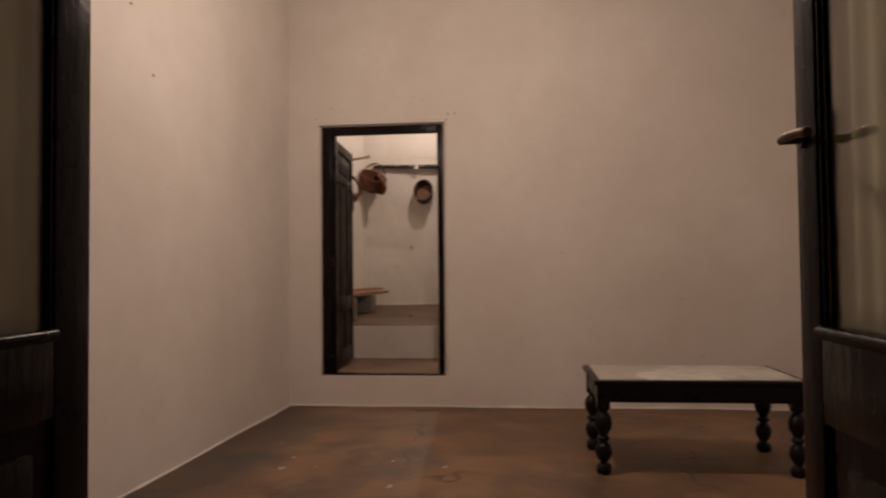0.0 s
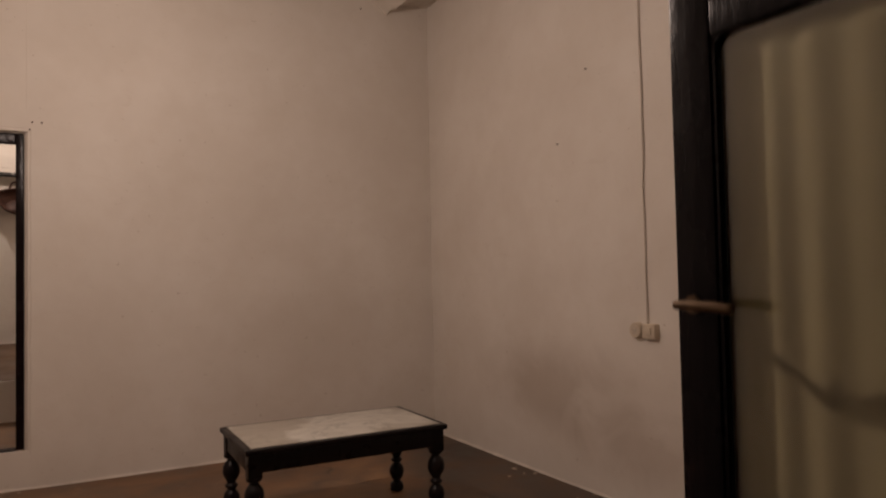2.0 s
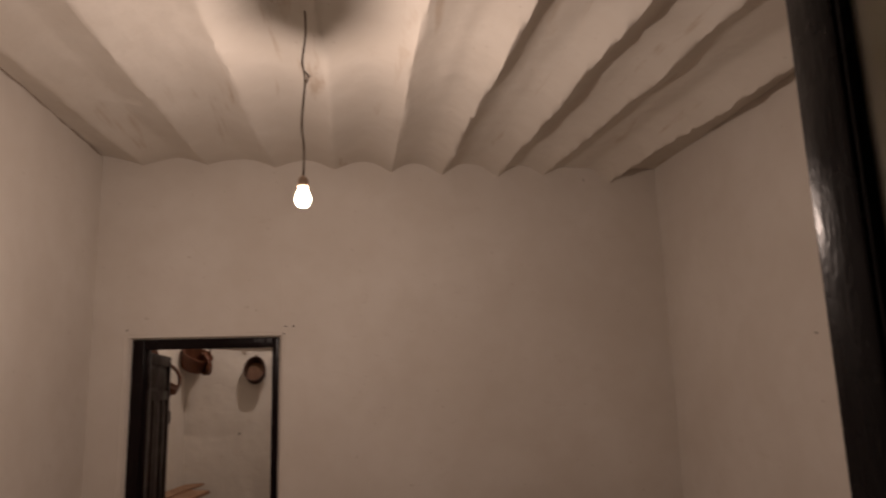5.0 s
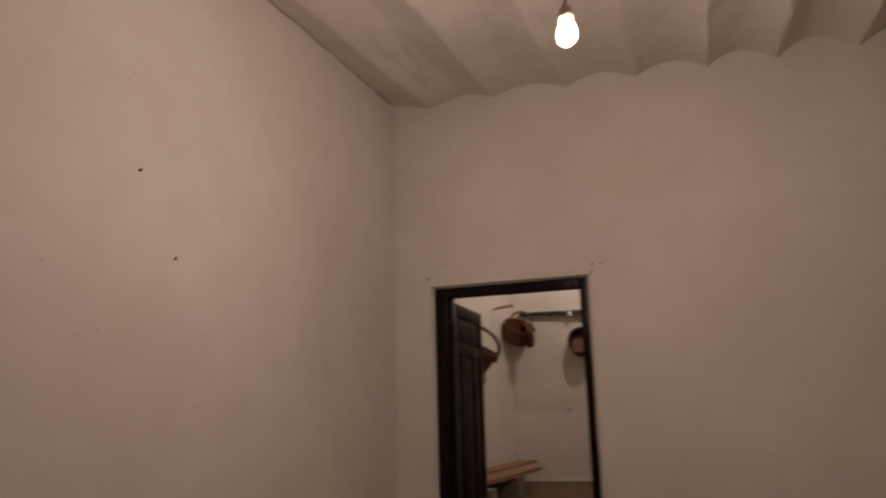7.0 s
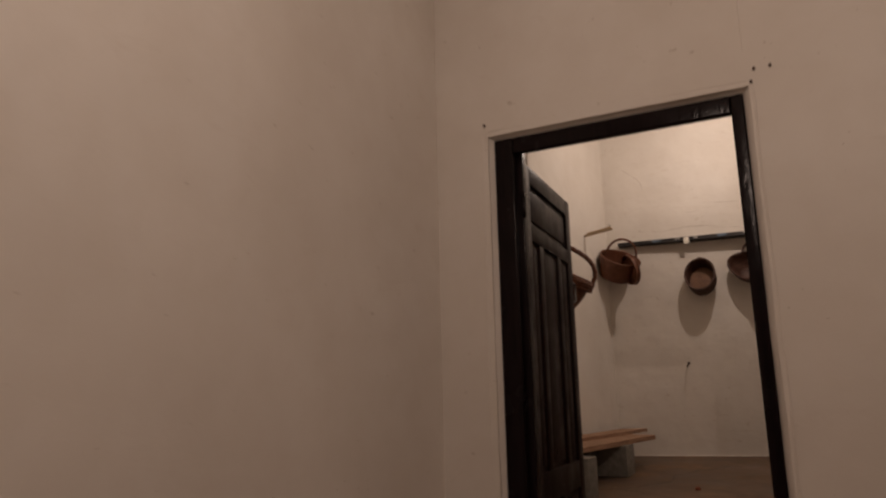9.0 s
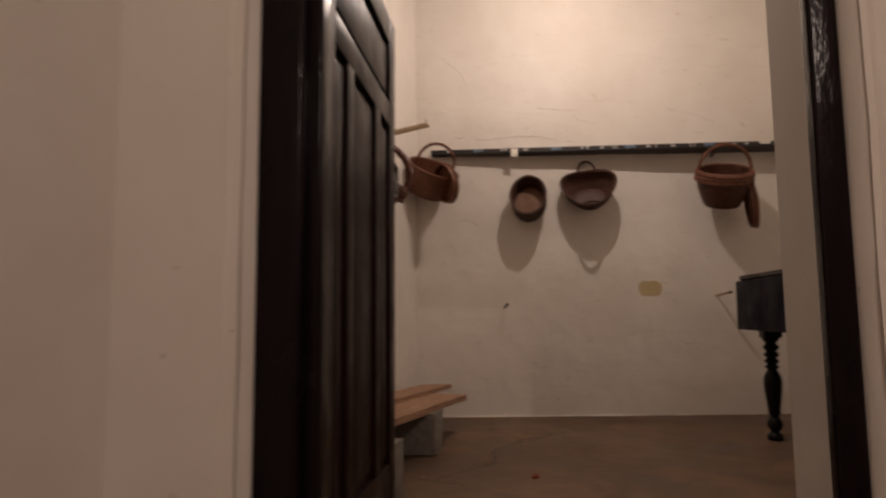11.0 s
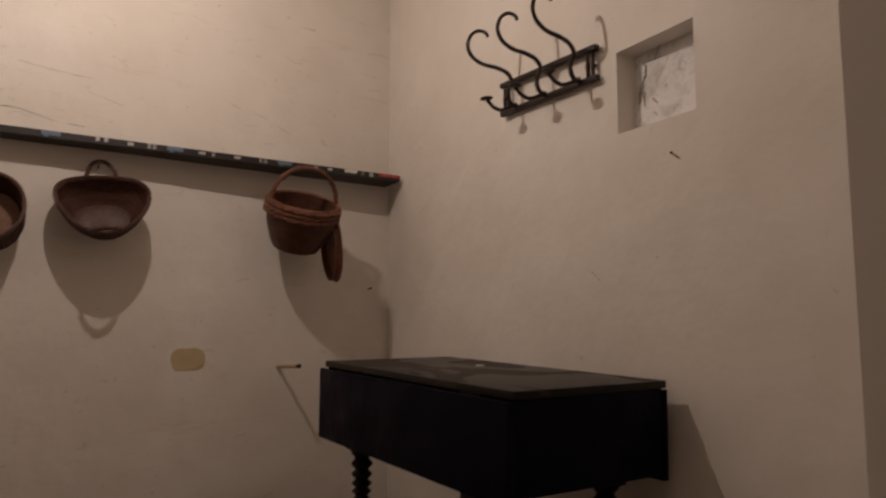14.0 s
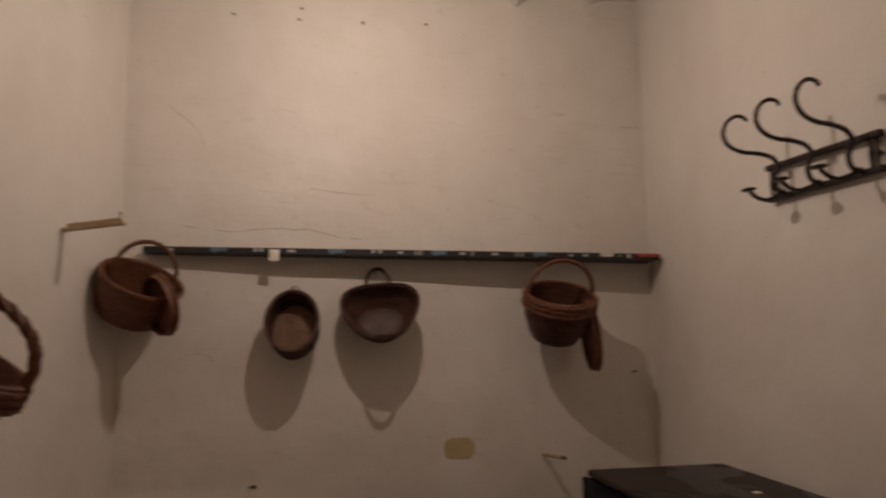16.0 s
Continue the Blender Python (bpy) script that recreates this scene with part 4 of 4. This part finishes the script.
def tilt_to(at, up, heading):
    """A pose at a place whose z axis points along up and whose x axis lies near heading."""
    z = Vector(up).normalized()
    x = Vector(heading)
    x = (x - z * x.dot(z)).normalized()
    y = z.cross(x)
    m = Matrix((x, y, z)).transposed().to_4x4()
    m.translation = at
    return m


def add_lid(ob, centre, up, heading, rx, ry, material, label, skirt=0.012):
    """A lid of the basket at a place in the room, its dome pointing along up."""
    lid = part("lid", lid_mesh(rx, ry, 0.025, skirt), material, ob, label)
    lid.matrix_basis = ob.matrix_basis.inverted() @ tilt_to(centre, up, heading)
    edge = part("lid_rim", twist(oval(rx, ry, -0.004), 0.005, 0.0045, 20, 3, True), material, lid)
    return lid


def band(ob, rx, ry, z, h, material, label):
    """A plaited band round the basket."""
    for k in range(3):
        zz = z - h * (k + 0.5) / 3
        for q in range(3):
            part("plait_strand", twist(oval(rx + 0.004, ry + 0.004, zz, 96), h / 9, h / 8, 24 * (1 if k % 2 else -1), 1, True, None, q / 3), material, ob, label)


def arch(ob, rx, h, base, lean, material, radius=0.009, n=26, label="", full=0.85, shift=0.0):
    """A round handle from side to side of the rim."""
    pts = [(shift + rx * math.cos(math.pi * k / n), lean * math.sin(math.pi * k / n), base + h * max(0.0, math.sin(math.pi * k / n)) ** full) for k in range(n + 1)]
    return part("handle", twist(pts, radius * 0.55, radius * 0.62, 5, 3), material, ob, label)


# deep basket with its lid hanging, by the corner of the right wall
b5 = thing("handled_basket", tilt_to((0.480, far_2(0.48) - 0.185, 1.912), (0.03, -0.50, 1), (1, 0.1, 0)), "reddish round wicker basket with arched handle and hanging lid", "basket", "hanging baskets")
part("body", basket_body(0.158, 0.150, 0.225, 0.34, 44, 22, 0.13, 0.0006), WICKER_DARK, b5)
band(b5, 0.161, 0.153, 0.224, 0.062, WICKER_RED, "orange-brown plaited band")
part("rim", twist(oval(0.159, 0.151, 0.224), 0.005, 0.0055, 22, 3, True), WICKER_RED, b5)
arch(b5, 0.160, 0.175, 0.205, 0.02, WICKER_RED, 0.010, 26, "arched wicker handle")
add_lid(b5, (0.662, far_2(0.67) - 0.235, 1.925), (0.99, -0.07, 0.10), (0.1, 0.0, 1), 0.165, 0.120, WICKER_RED, "oval wicker lid hanging open", 0.032)

# deep tilted basket in the left corner
b2 = thing("handled_basket", tilt_to((-1.388, 8.440, 2.020), (0.42, -0.42, 0.82), (1, 0.35, -0.40)), "tilted reddish wicker basket with handle and lid, in the corner", "basket", "hanging baskets")
part("body", basket_body(0.160, 0.150, 0.180, 0.26, 40, 20, 0.05, 0.0013), WICKER_RED, b2)
part("rim", twist(oval(0.161, 0.151, 0.180), 0.005, 0.0055, 22, 3, True), WICKER_RED, b2)
arch(b2, 0.120, 0.165, 0.17, 0.03, WICKER_RED, 0.009, 26, "arched wicker handle", 0.75, 0.0)
add_lid(b2, (-1.222, 8.345, 2.062), (0.72, 0.62, 0.25), (0.25, 0.0, 1), 0.122, 0.112, WICKER_RED, "round wicker lid hanging open", 0.034)

# large basket on the left wall
b1 = thing("large_basket", tilt_to((-1.58, 7.20, 1.705), (0.45, -0.05, 0.89), (0.89, 0.10, -0.45)), "large reddish oblong wicker basket with thick handle, on the wall", "basket", "hanging baskets")
part("body", basket_body(0.250, 0.170, 0.230, 0.24, 48, 22, 0.02, 0.0016), WICKER_RED, b1)
band(b1, 0.251, 0.171, 0.229, 0.060, WICKER_RED, "open plaited border")
part("rim", twist(oval(0.251, 0.171, 0.231), 0.006, 0.006, 26, 3, True), WICKER_RED, b1)
arch(b1, 0.252, 0.195, 0.205, 0.01, WICKER_RED, 0.015, 34, "thick plaited handle", 0.6)
add_lid(b1, (-1.525, 6.88, 2.06), (0.35, -0.9, 0.2), (1, 0.5, 0), 0.175, 0.175, WICKER_RED, "round wicker lid leaning against the wall")

# oval flat-bottomed basket, mouth outwards
b3 = thing("oval_basket", tilt_to((-0.722, far_2(-0.722) - 0.056, 1.952), (-0.04, -0.92, 0.38), (0, 0.34, 0.93)), "oval brown straw basket hung on its side by a string", "basket", "hanging baskets")
part("body", basket_body(0.141, 0.112, 0.122, 0.05, 34, 14, 0.02, 0.0012), WICKER_BROWN, b3)
part("rim", twist(oval(0.142, 0.113, 0.122), 0.004, 0.0045, 20, 3, True), WICKER_BROWN, b3)
part("inner_base", lid_mesh(0.122, 0.094, 0.003, 0.006), WICKER_TAN, b3, "tan woven straw base").matrix_basis = Matrix.Translation((0, 0, 0.016))
part("string", tube(spline([(0.124, -0.045, 0.120), (0.205, -0.004, 0.035), (0.208, 0.004, 0.035), (0.124, 0.045, 0.120)], 5), 0.0022, 6), STRING, b3)

# wide shallow basket with a flat back edge and a loop
def flat_back(x, y, z, rx=0.172, ry=0.150):
    return (x, 0.95 * y + 0.27 * ry * (x / rx) ** 2, z + 0.014 * (x / rx) ** 2)


b4 = thing("shallow_basket", tilt_to((-0.335, far_2(-0.335) - 0.052, 1.984), (-0.05, -0.86, 0.50), (1, 0.05, 0.04)), "wide shallow brown wicker basket hung by its loop", "basket", "hanging baskets")
bm = basket_body(0.172, 0.150, 0.112, 0.36, 44, 16, 0.10, 0.0013)
for v in bm.verts:
    v.co = Vector(flat_back(*v.co))
part("body", bm, WICKER_BROWN, b4)
part("rim", twist([flat_back(*p) for p in oval(0.173, 0.151, 0.113)], 0.005, 0.0055, 24, 3, True), WICKER_BROWN, b4)
part("handle", twist(spline([(-0.056, 0.132, 0.108), (-0.050, 0.186, 0.104), (-0.020, 0.240, 0.096), (0.020, 0.240, 0.096), (0.050, 0.186, 0.104), (0.056, 0.132, 0.108)], 5), 0.0045, 0.005, 4, 3), WICKER_BROWN, b4)
part("handle", twist(spline([(-0.056, -0.128, 0.108), (-0.044, -0.148, 0.140), (-0.016, -0.158, 0.162), (0.016, -0.158, 0.162), (0.044, -0.148, 0.140), (0.056, -0.128, 0.108)], 5), 0.0045, 0.005, 4, 3), WICKER_BROWN, b4)


# ---- coat rack on the right wall ----
def coat_rack():
    ob = thing("coat_rack", pose(1.075, 0, 0), "dark bentwood coat rack with curled hooks, on the wall", "coat rack")
    p0 = -0.015
    ya, yb = 7.192, 7.765
    for z, rise in ((2.386, 0.018), (2.492, 0.030)):
        bm = block((p0 - 0.012, ya, z - 0.011), (p0 + 0.012, yb, z + 0.011), 0.006, 3)
        for v in bm.verts:
            v.co.z += rise * (v.co.y - ya) / (yb - ya)
        part("rail", bm, RACK_DARK, ob)
    for y in (ya + 0.022, ya + 0.050, yb - 0.022, yb - 0.050):
        part("spindle", lathe([(0.0055, 0), (0.007, 0.03), (0.0085, 0.042), (0.007, 0.055), (0.0055, 0.094)], 10, None, (p0, y, 2.394 + 0.022 * (y - ya) / (yb - ya))), RACK_DARK, ob)
    for y in (ya + 0.03, yb - 0.03):
        part("wall_peg", tube([(0.012, y, 2.44), (p0 + 0.0, y, 2.44)], 0.006, 8), RACK_DARK, ob)
    upper = [(0.026, 2.385), (0.056, 2.402), (0.064, 2.440), (0.050, 2.487), (0.066, 2.520), (0.105, 2.548), (0.150, 2.570), (0.186, 2.605), (0.202, 2.650), (0.192, 2.690), (0.165, 2.706), (0.140, 2.694), (0.132, 2.676)]
    lower = [(0.024, 2.400), (0.058, 2.380), (0.090, 2.366), (0.122, 2.374), (0.146, 2.396)]
    for y in (7.648, 7.462, 7.272):
        line = spline([(-p - 0.24 * max(0.0, p - 0.05), y + (y - 7.46) * 0.7 * max(0.0, p - 0.06), z + 0.022 * (y - ya) / (yb - ya) - 0.36 * max(0.0, p - 0.06)) for p, z in upper], 5)
        part("hook", tube(line, [0.0088 - 0.0022 * i / len(line) for i in range(len(line))], 8), RACK_DARK, ob, "curled bentwood hat hook")
        low = part("coat_hook", tube(spline([(-1.12 * p, y, z + 0.018 * (y - ya) / (yb - ya)) for p, z in lower], 5), 0.0072, 8), RACK_DARK, ob)
        bm = lathe([(0.010, -0.005), (0.023, -0.003), (0.026, 0.002), (0.022, 0.006), (0.010, 0.009)], 14)
        knob = part("knob", bm, RACK_DARK, low)
        knob.matrix_basis = tilt_to((-0.167, y, 2.401 + 0.018 * (y - ya) / (yb - ya)), (-0.12, 0, 1), (0, 1, 0))
    return ob


coat_rack()


# ---- nails, pegs and fixings ----
def nail(at, way, length, radius, label, group, material=RUST, head=1.8, name="nail"):
    a, d = Vector(at), Vector(way).normalized()
    bm = tube([a - d * 0.02, a + d * length], radius, 8)
    if head:
        tube([a + d * (length - 0.002), a + d * (length + 0.002)], radius * head, 10, bm)
    return tagged(mesh_object(name, bm, material, None, True), label, "nail" if name == "nail" else "peg", group)


nail(on_far(-0.905, 1.282), (0.28, -1, 0.18), 0.112, 0.0055, "bent rusty nail in the plaster wall", "wall nails")
nail(on_far(0.955, 1.735), (0.2, -1, 0.2), 0.028, 0.003, "short rusty nail in the plaster wall", "wall nails")
nail((1.075, 6.873, 2.045), (-1, -0.1, 0.3), 0.035, 0.0024, "rusty nail sticking out of the wall", "wall nails")
nail(on_far(-0.735, 2.140), (0, -1, 0.2), 0.06, 0.003, "nail holding the oval basket", "wall nails")
nail(on_far(-0.36, 2.215), (0, -1, 0.2), 0.06, 0.003, "nail holding the shallow basket", "wall nails")
nail(on_far(0.46, 1.350), (0.24, -1, 0.06), 0.185, 0.0085, "pale wooden peg with a dark end", "wall pegs", STICK, 0, "wall_peg")
tagged(mesh_object("peg_cap", tube([Vector(on_far(0.46, 1.350)) + Vector((0.24, -1, 0.06)).normalized() * q for q in (0.183, 0.197)], 0.0095, 10), RUST, None, True), "dark burnt end of the wooden peg", "peg")
nail(on_far(0.47, 2.27), (0.03, -1, 0.10), 0.24, 0.008, "dark peg carrying the round handled basket", "wall pegs", RUST, 0, "wall_peg")
for at, way in (((left_1(3.18), 3.18, 1.966), (1, 0, 0)), ((left_1(2.985), 2.985, 2.250), (1, 0, 0)), ((right_1(3.54), 3.54, 1.95), (-1, 0, 0)), ((right_1(3.28), 3.28, 2.325), (-1, 0, 0)), ((-0.092, 5.1, 2.163), (0, -1, 0)), ((-0.042, 5.1, 2.164), (0, -1, 0)), ((-0.105, 5.1, 2.118), (0, -1, 0)), ((2.02, 5.1, 3.19), (0, -1, 0)), ((-1.09, 5.1, 2.155), (0, -1, 0))):
    nail(at, way, 0.005, 0.0036, "small dark nail head in the plaster", "nail heads", RUST, 1.5)
for x, z in ((-1.025, 3.436), (-0.715, 3.497), (-0.725, 3.441), (-0.421, 3.458), (-0.106, 3.486)):
    nail(on_far(x, z), (0, -1, 0), 0.006, 0.0042, "small dark nail head in the plaster", "nail heads", RUST, 1.5)
# flat wooden bracket high on the left wall
bm = block((-1.55, 7.967, 2.326), (-1.275, 7.996, 2.340), 0.003)
block((-1.50, 7.968, 2.338), (-1.285, 7.974, 2.352), 0.002, 1, bm)
for v in bm.verts:
    v.co.y += (-1.275 - v.co.x) * 0.42
    v.co.z += (v.co.x + 1.275) * 0.05
tagged(mesh_object("wooden_bracket", bm, STICK, None, True), "pale wooden bracket stick fixed in the wall", "bracket")
tube_hook = tube(spline([(-1.300, 7.985, 2.338), (-1.290, 7.985, 2.362), (-1.297, 7.985, 2.372)], 4), 0.0025, 6)
tagged(mesh_object("wire_hook", tube_hook, RUST, None, True), "small wire loop on the wooden bracket", "hook")
nail((left_2(8.36), 8.36, 2.17), (1, 0.0, 0.10), 0.05, 0.004, "iron pin carrying the corner basket", "wall pegs", RUST, 0, "wall_peg")
nail((left_2(7.2), 7.2, 2.07), (1, 0.0, 0.12), 0.10, 0.008, "iron pin carrying the large basket", "wall pegs", RUST, 0, "wall_peg")

# yellowish repair patch
bm = bmesh.new()
pts = []
for k in range(40):
    th = 2 * math.pi * k / 40
    c, s = math.cos(th), math.sin(th)
    e = (abs(c) ** 3.2 + abs(s) ** 3.2) ** (-1 / 3.2)
    pts.append((0.039 + (0.076 + 0.006 * noise.noise(Vector((c * 2, s * 2, 4)))) * e * c, 1.400 + (0.050 + 0.006 * noise.noise(Vector((c * 2.5, s * 2.5, 9)))) * e * s))
lo = [bm.verts.new(on_far(x, z, -0.006)) for x, z in pts]
hi = [bm.verts.new(on_far(0.039 + (x - 0.039) * 0.97, 1.4 + (z - 1.4) * 0.97, 0.003)) for x, z in pts]
bm.faces.new(hi)
for k in range(40):
    bm.faces.new((lo[k], lo[(k + 1) % 40], hi[(k + 1) % 40], hi[k]))
tagged(mesh_object("trim_filler_patch", bm, PATCH, None, True), kind="structure")


# ---- socket and conduit on the right wall ----
def socket():
    y0, z0 = 2.885, 0.905
    x = right_1(y0)
    ob = thing("wall_socket", pose(x, y0, z0), "cream plastic surface socket with switch on the wall", "socket")
    part("switch_box", block((-0.034, -0.082, -0.036), (0.012, 0.002, 0.036), 0.006, 3), PLASTIC, ob)
    part("rocker", block((-0.040, -0.060, -0.016), (-0.032, -0.022, 0.016), 0.003), PLASTIC, ob)
    bm = tube([(0.012, 0.050, 0), (-0.030, 0.050, 0), (-0.036, 0.050, 0)], [0.040, 0.040, 0.035], 28)
    outlet = part("outlet", bm, PLASTIC, ob, "round cream outlet")
    part("recess", tube([(-0.035, 0.050, 0), (-0.0372, 0.050, 0)], 0.021, 24), CONDUIT, outlet)
    for q in (-0.009, 0.009):
        part("pin_hole", tube([(-0.0365, 0.050 + q, 0), (-0.0378, 0.050 + q, 0)], 0.0028, 8), CORD, outlet)
    line = spline([(x - 0.010 - right_1(y0) + right_1(y0) - x, -0.012 + 0.020 * noise.noise(Vector((0, 0, q * 1.1))), 0.03 + (2.42 - 0.03) * q / 14) for q in range(15)], 3)
    part("conduit", tube(line, 0.0055, 8), WALL_1R, ob, "limewashed cable running up the wall")
    return ob


socket()
groove = spline([(-0.120 + 0.006 * noise.noise(Vector((0, 3, q))), 5.1 + 0.002, 2.235 + q * 0.108) for q in range(11)], 3)
tagged(mesh_object("trim_cable", tube(groove, 0.003, 6), WALL_1, None, True), kind="structure")


# ---- bits on the floors ----
def chip(at, size, material, label, name, category, seed, group=""):
    rng = random.Random(seed)
    bm = bmesh.new()
    bmesh.ops.create_icosphere(bm, subdivisions=2, radius=1)
    for v in bm.verts:
        k = 1 + 0.35 * noise.noise(v.co * 1.7 + Vector((seed, 0, 0)))
        v.co = Vector((v.co.x * size[0] * k, v.co.y * size[1] * k, max(v.co.z, -0.5) * size[2] * k))
    ob = mesh_object(name, bm, material, None, False)
    ob.matrix_world = pose(at[0], at[1], at[2] + 0.35 * size[2], 0, 0, rng.uniform(0, 360))
    return tagged(ob, label, category, group)


chip((-0.67, 7.0, floor_2_z(-0.67, 7.0)), (0.030, 0.016, 0.012), BRICK, "small broken brick chip on the floor", "brick_chip", "chip", 3)
rng = random.Random(11)
for k in range(34):
    if k < 12:
        y = rng.uniform(2.9, 4.9)
        x = right_1(y) - 0.02 - abs(rng.gauss(0, 0.09))
    elif k < 24:
        x = rng.uniform(-1.2, 2.4)
        y = 5.085 - abs(rng.gauss(0, 0.03))
    else:
        x, y = rng.uniform(-1.1, 0.3), rng.uniform(3.0, 4.6)
    s = rng.uniform(0.004, 0.013)
    chip((x, y, uneven(x, y)), (s * 1.6, s, s * 0.35), CHIP, "flake of fallen plaster on the floor", "plaster_flake", "debris", 40 + k, "plaster flakes")

# fine cracks and lost limewash at the back of the niche
rng = random.Random(5)
for k in range(4):
    y, z = rng.uniform(6.93, 7.09), rng.uniform(2.26, 2.47)
    turn, ln = rng.uniform(0.4, 2.6), rng.uniform(0.02, 0.06)
    crack([(1.157, y + ln * math.cos(turn) * q / 3, z + ln * math.sin(turn) * q / 3) for q in range(4)], rng.uniform(0.0012, 0.0026))

# lime plaster run out along the foot of the walls
def plaster_foot(line, material, seed):
    pts = spline([Vector(p) for p in line], 6)
    pts = [p + Vector((0, 0.006 * noise.noise(p * 4 + Vector((seed, 0, 0))), 0)) for p in pts]
    bm = tube(pts, [0.007 + 0.010 * abs(noise.noise(p * 6 + Vector((0, seed, 0)))) for p in pts], 8)
    return tagged(mesh_object("trim_plaster_foot", bm, material, None, True), kind="structure")


plaster_foot([(-1.45 + 0.2 * k, 5.098, uneven(-1.45 + 0.2 * k, 5.09)) for k in range(21)], WALL_1, 2.0)
plaster_foot([(right_1(5.05 - 0.2 * k), 5.05 - 0.2 * k, uneven(2.6, 5.05 - 0.2 * k)) for k in range(18)], WALL_1R, 5.0)
plaster_foot([(left_1(5.05 - 0.2 * k), 5.05 - 0.2 * k, uneven(-1.4, 5.05 - 0.2 * k)) for k in range(18)], WALL_1, 7.0)
plaster_foot([(-1.4 + 0.2 * k, far_2(-1.4 + 0.2 * k), floor_2_z(-1.4 + 0.2 * k, 8.6)) for k in range(13)], WALL_2, 3.0)
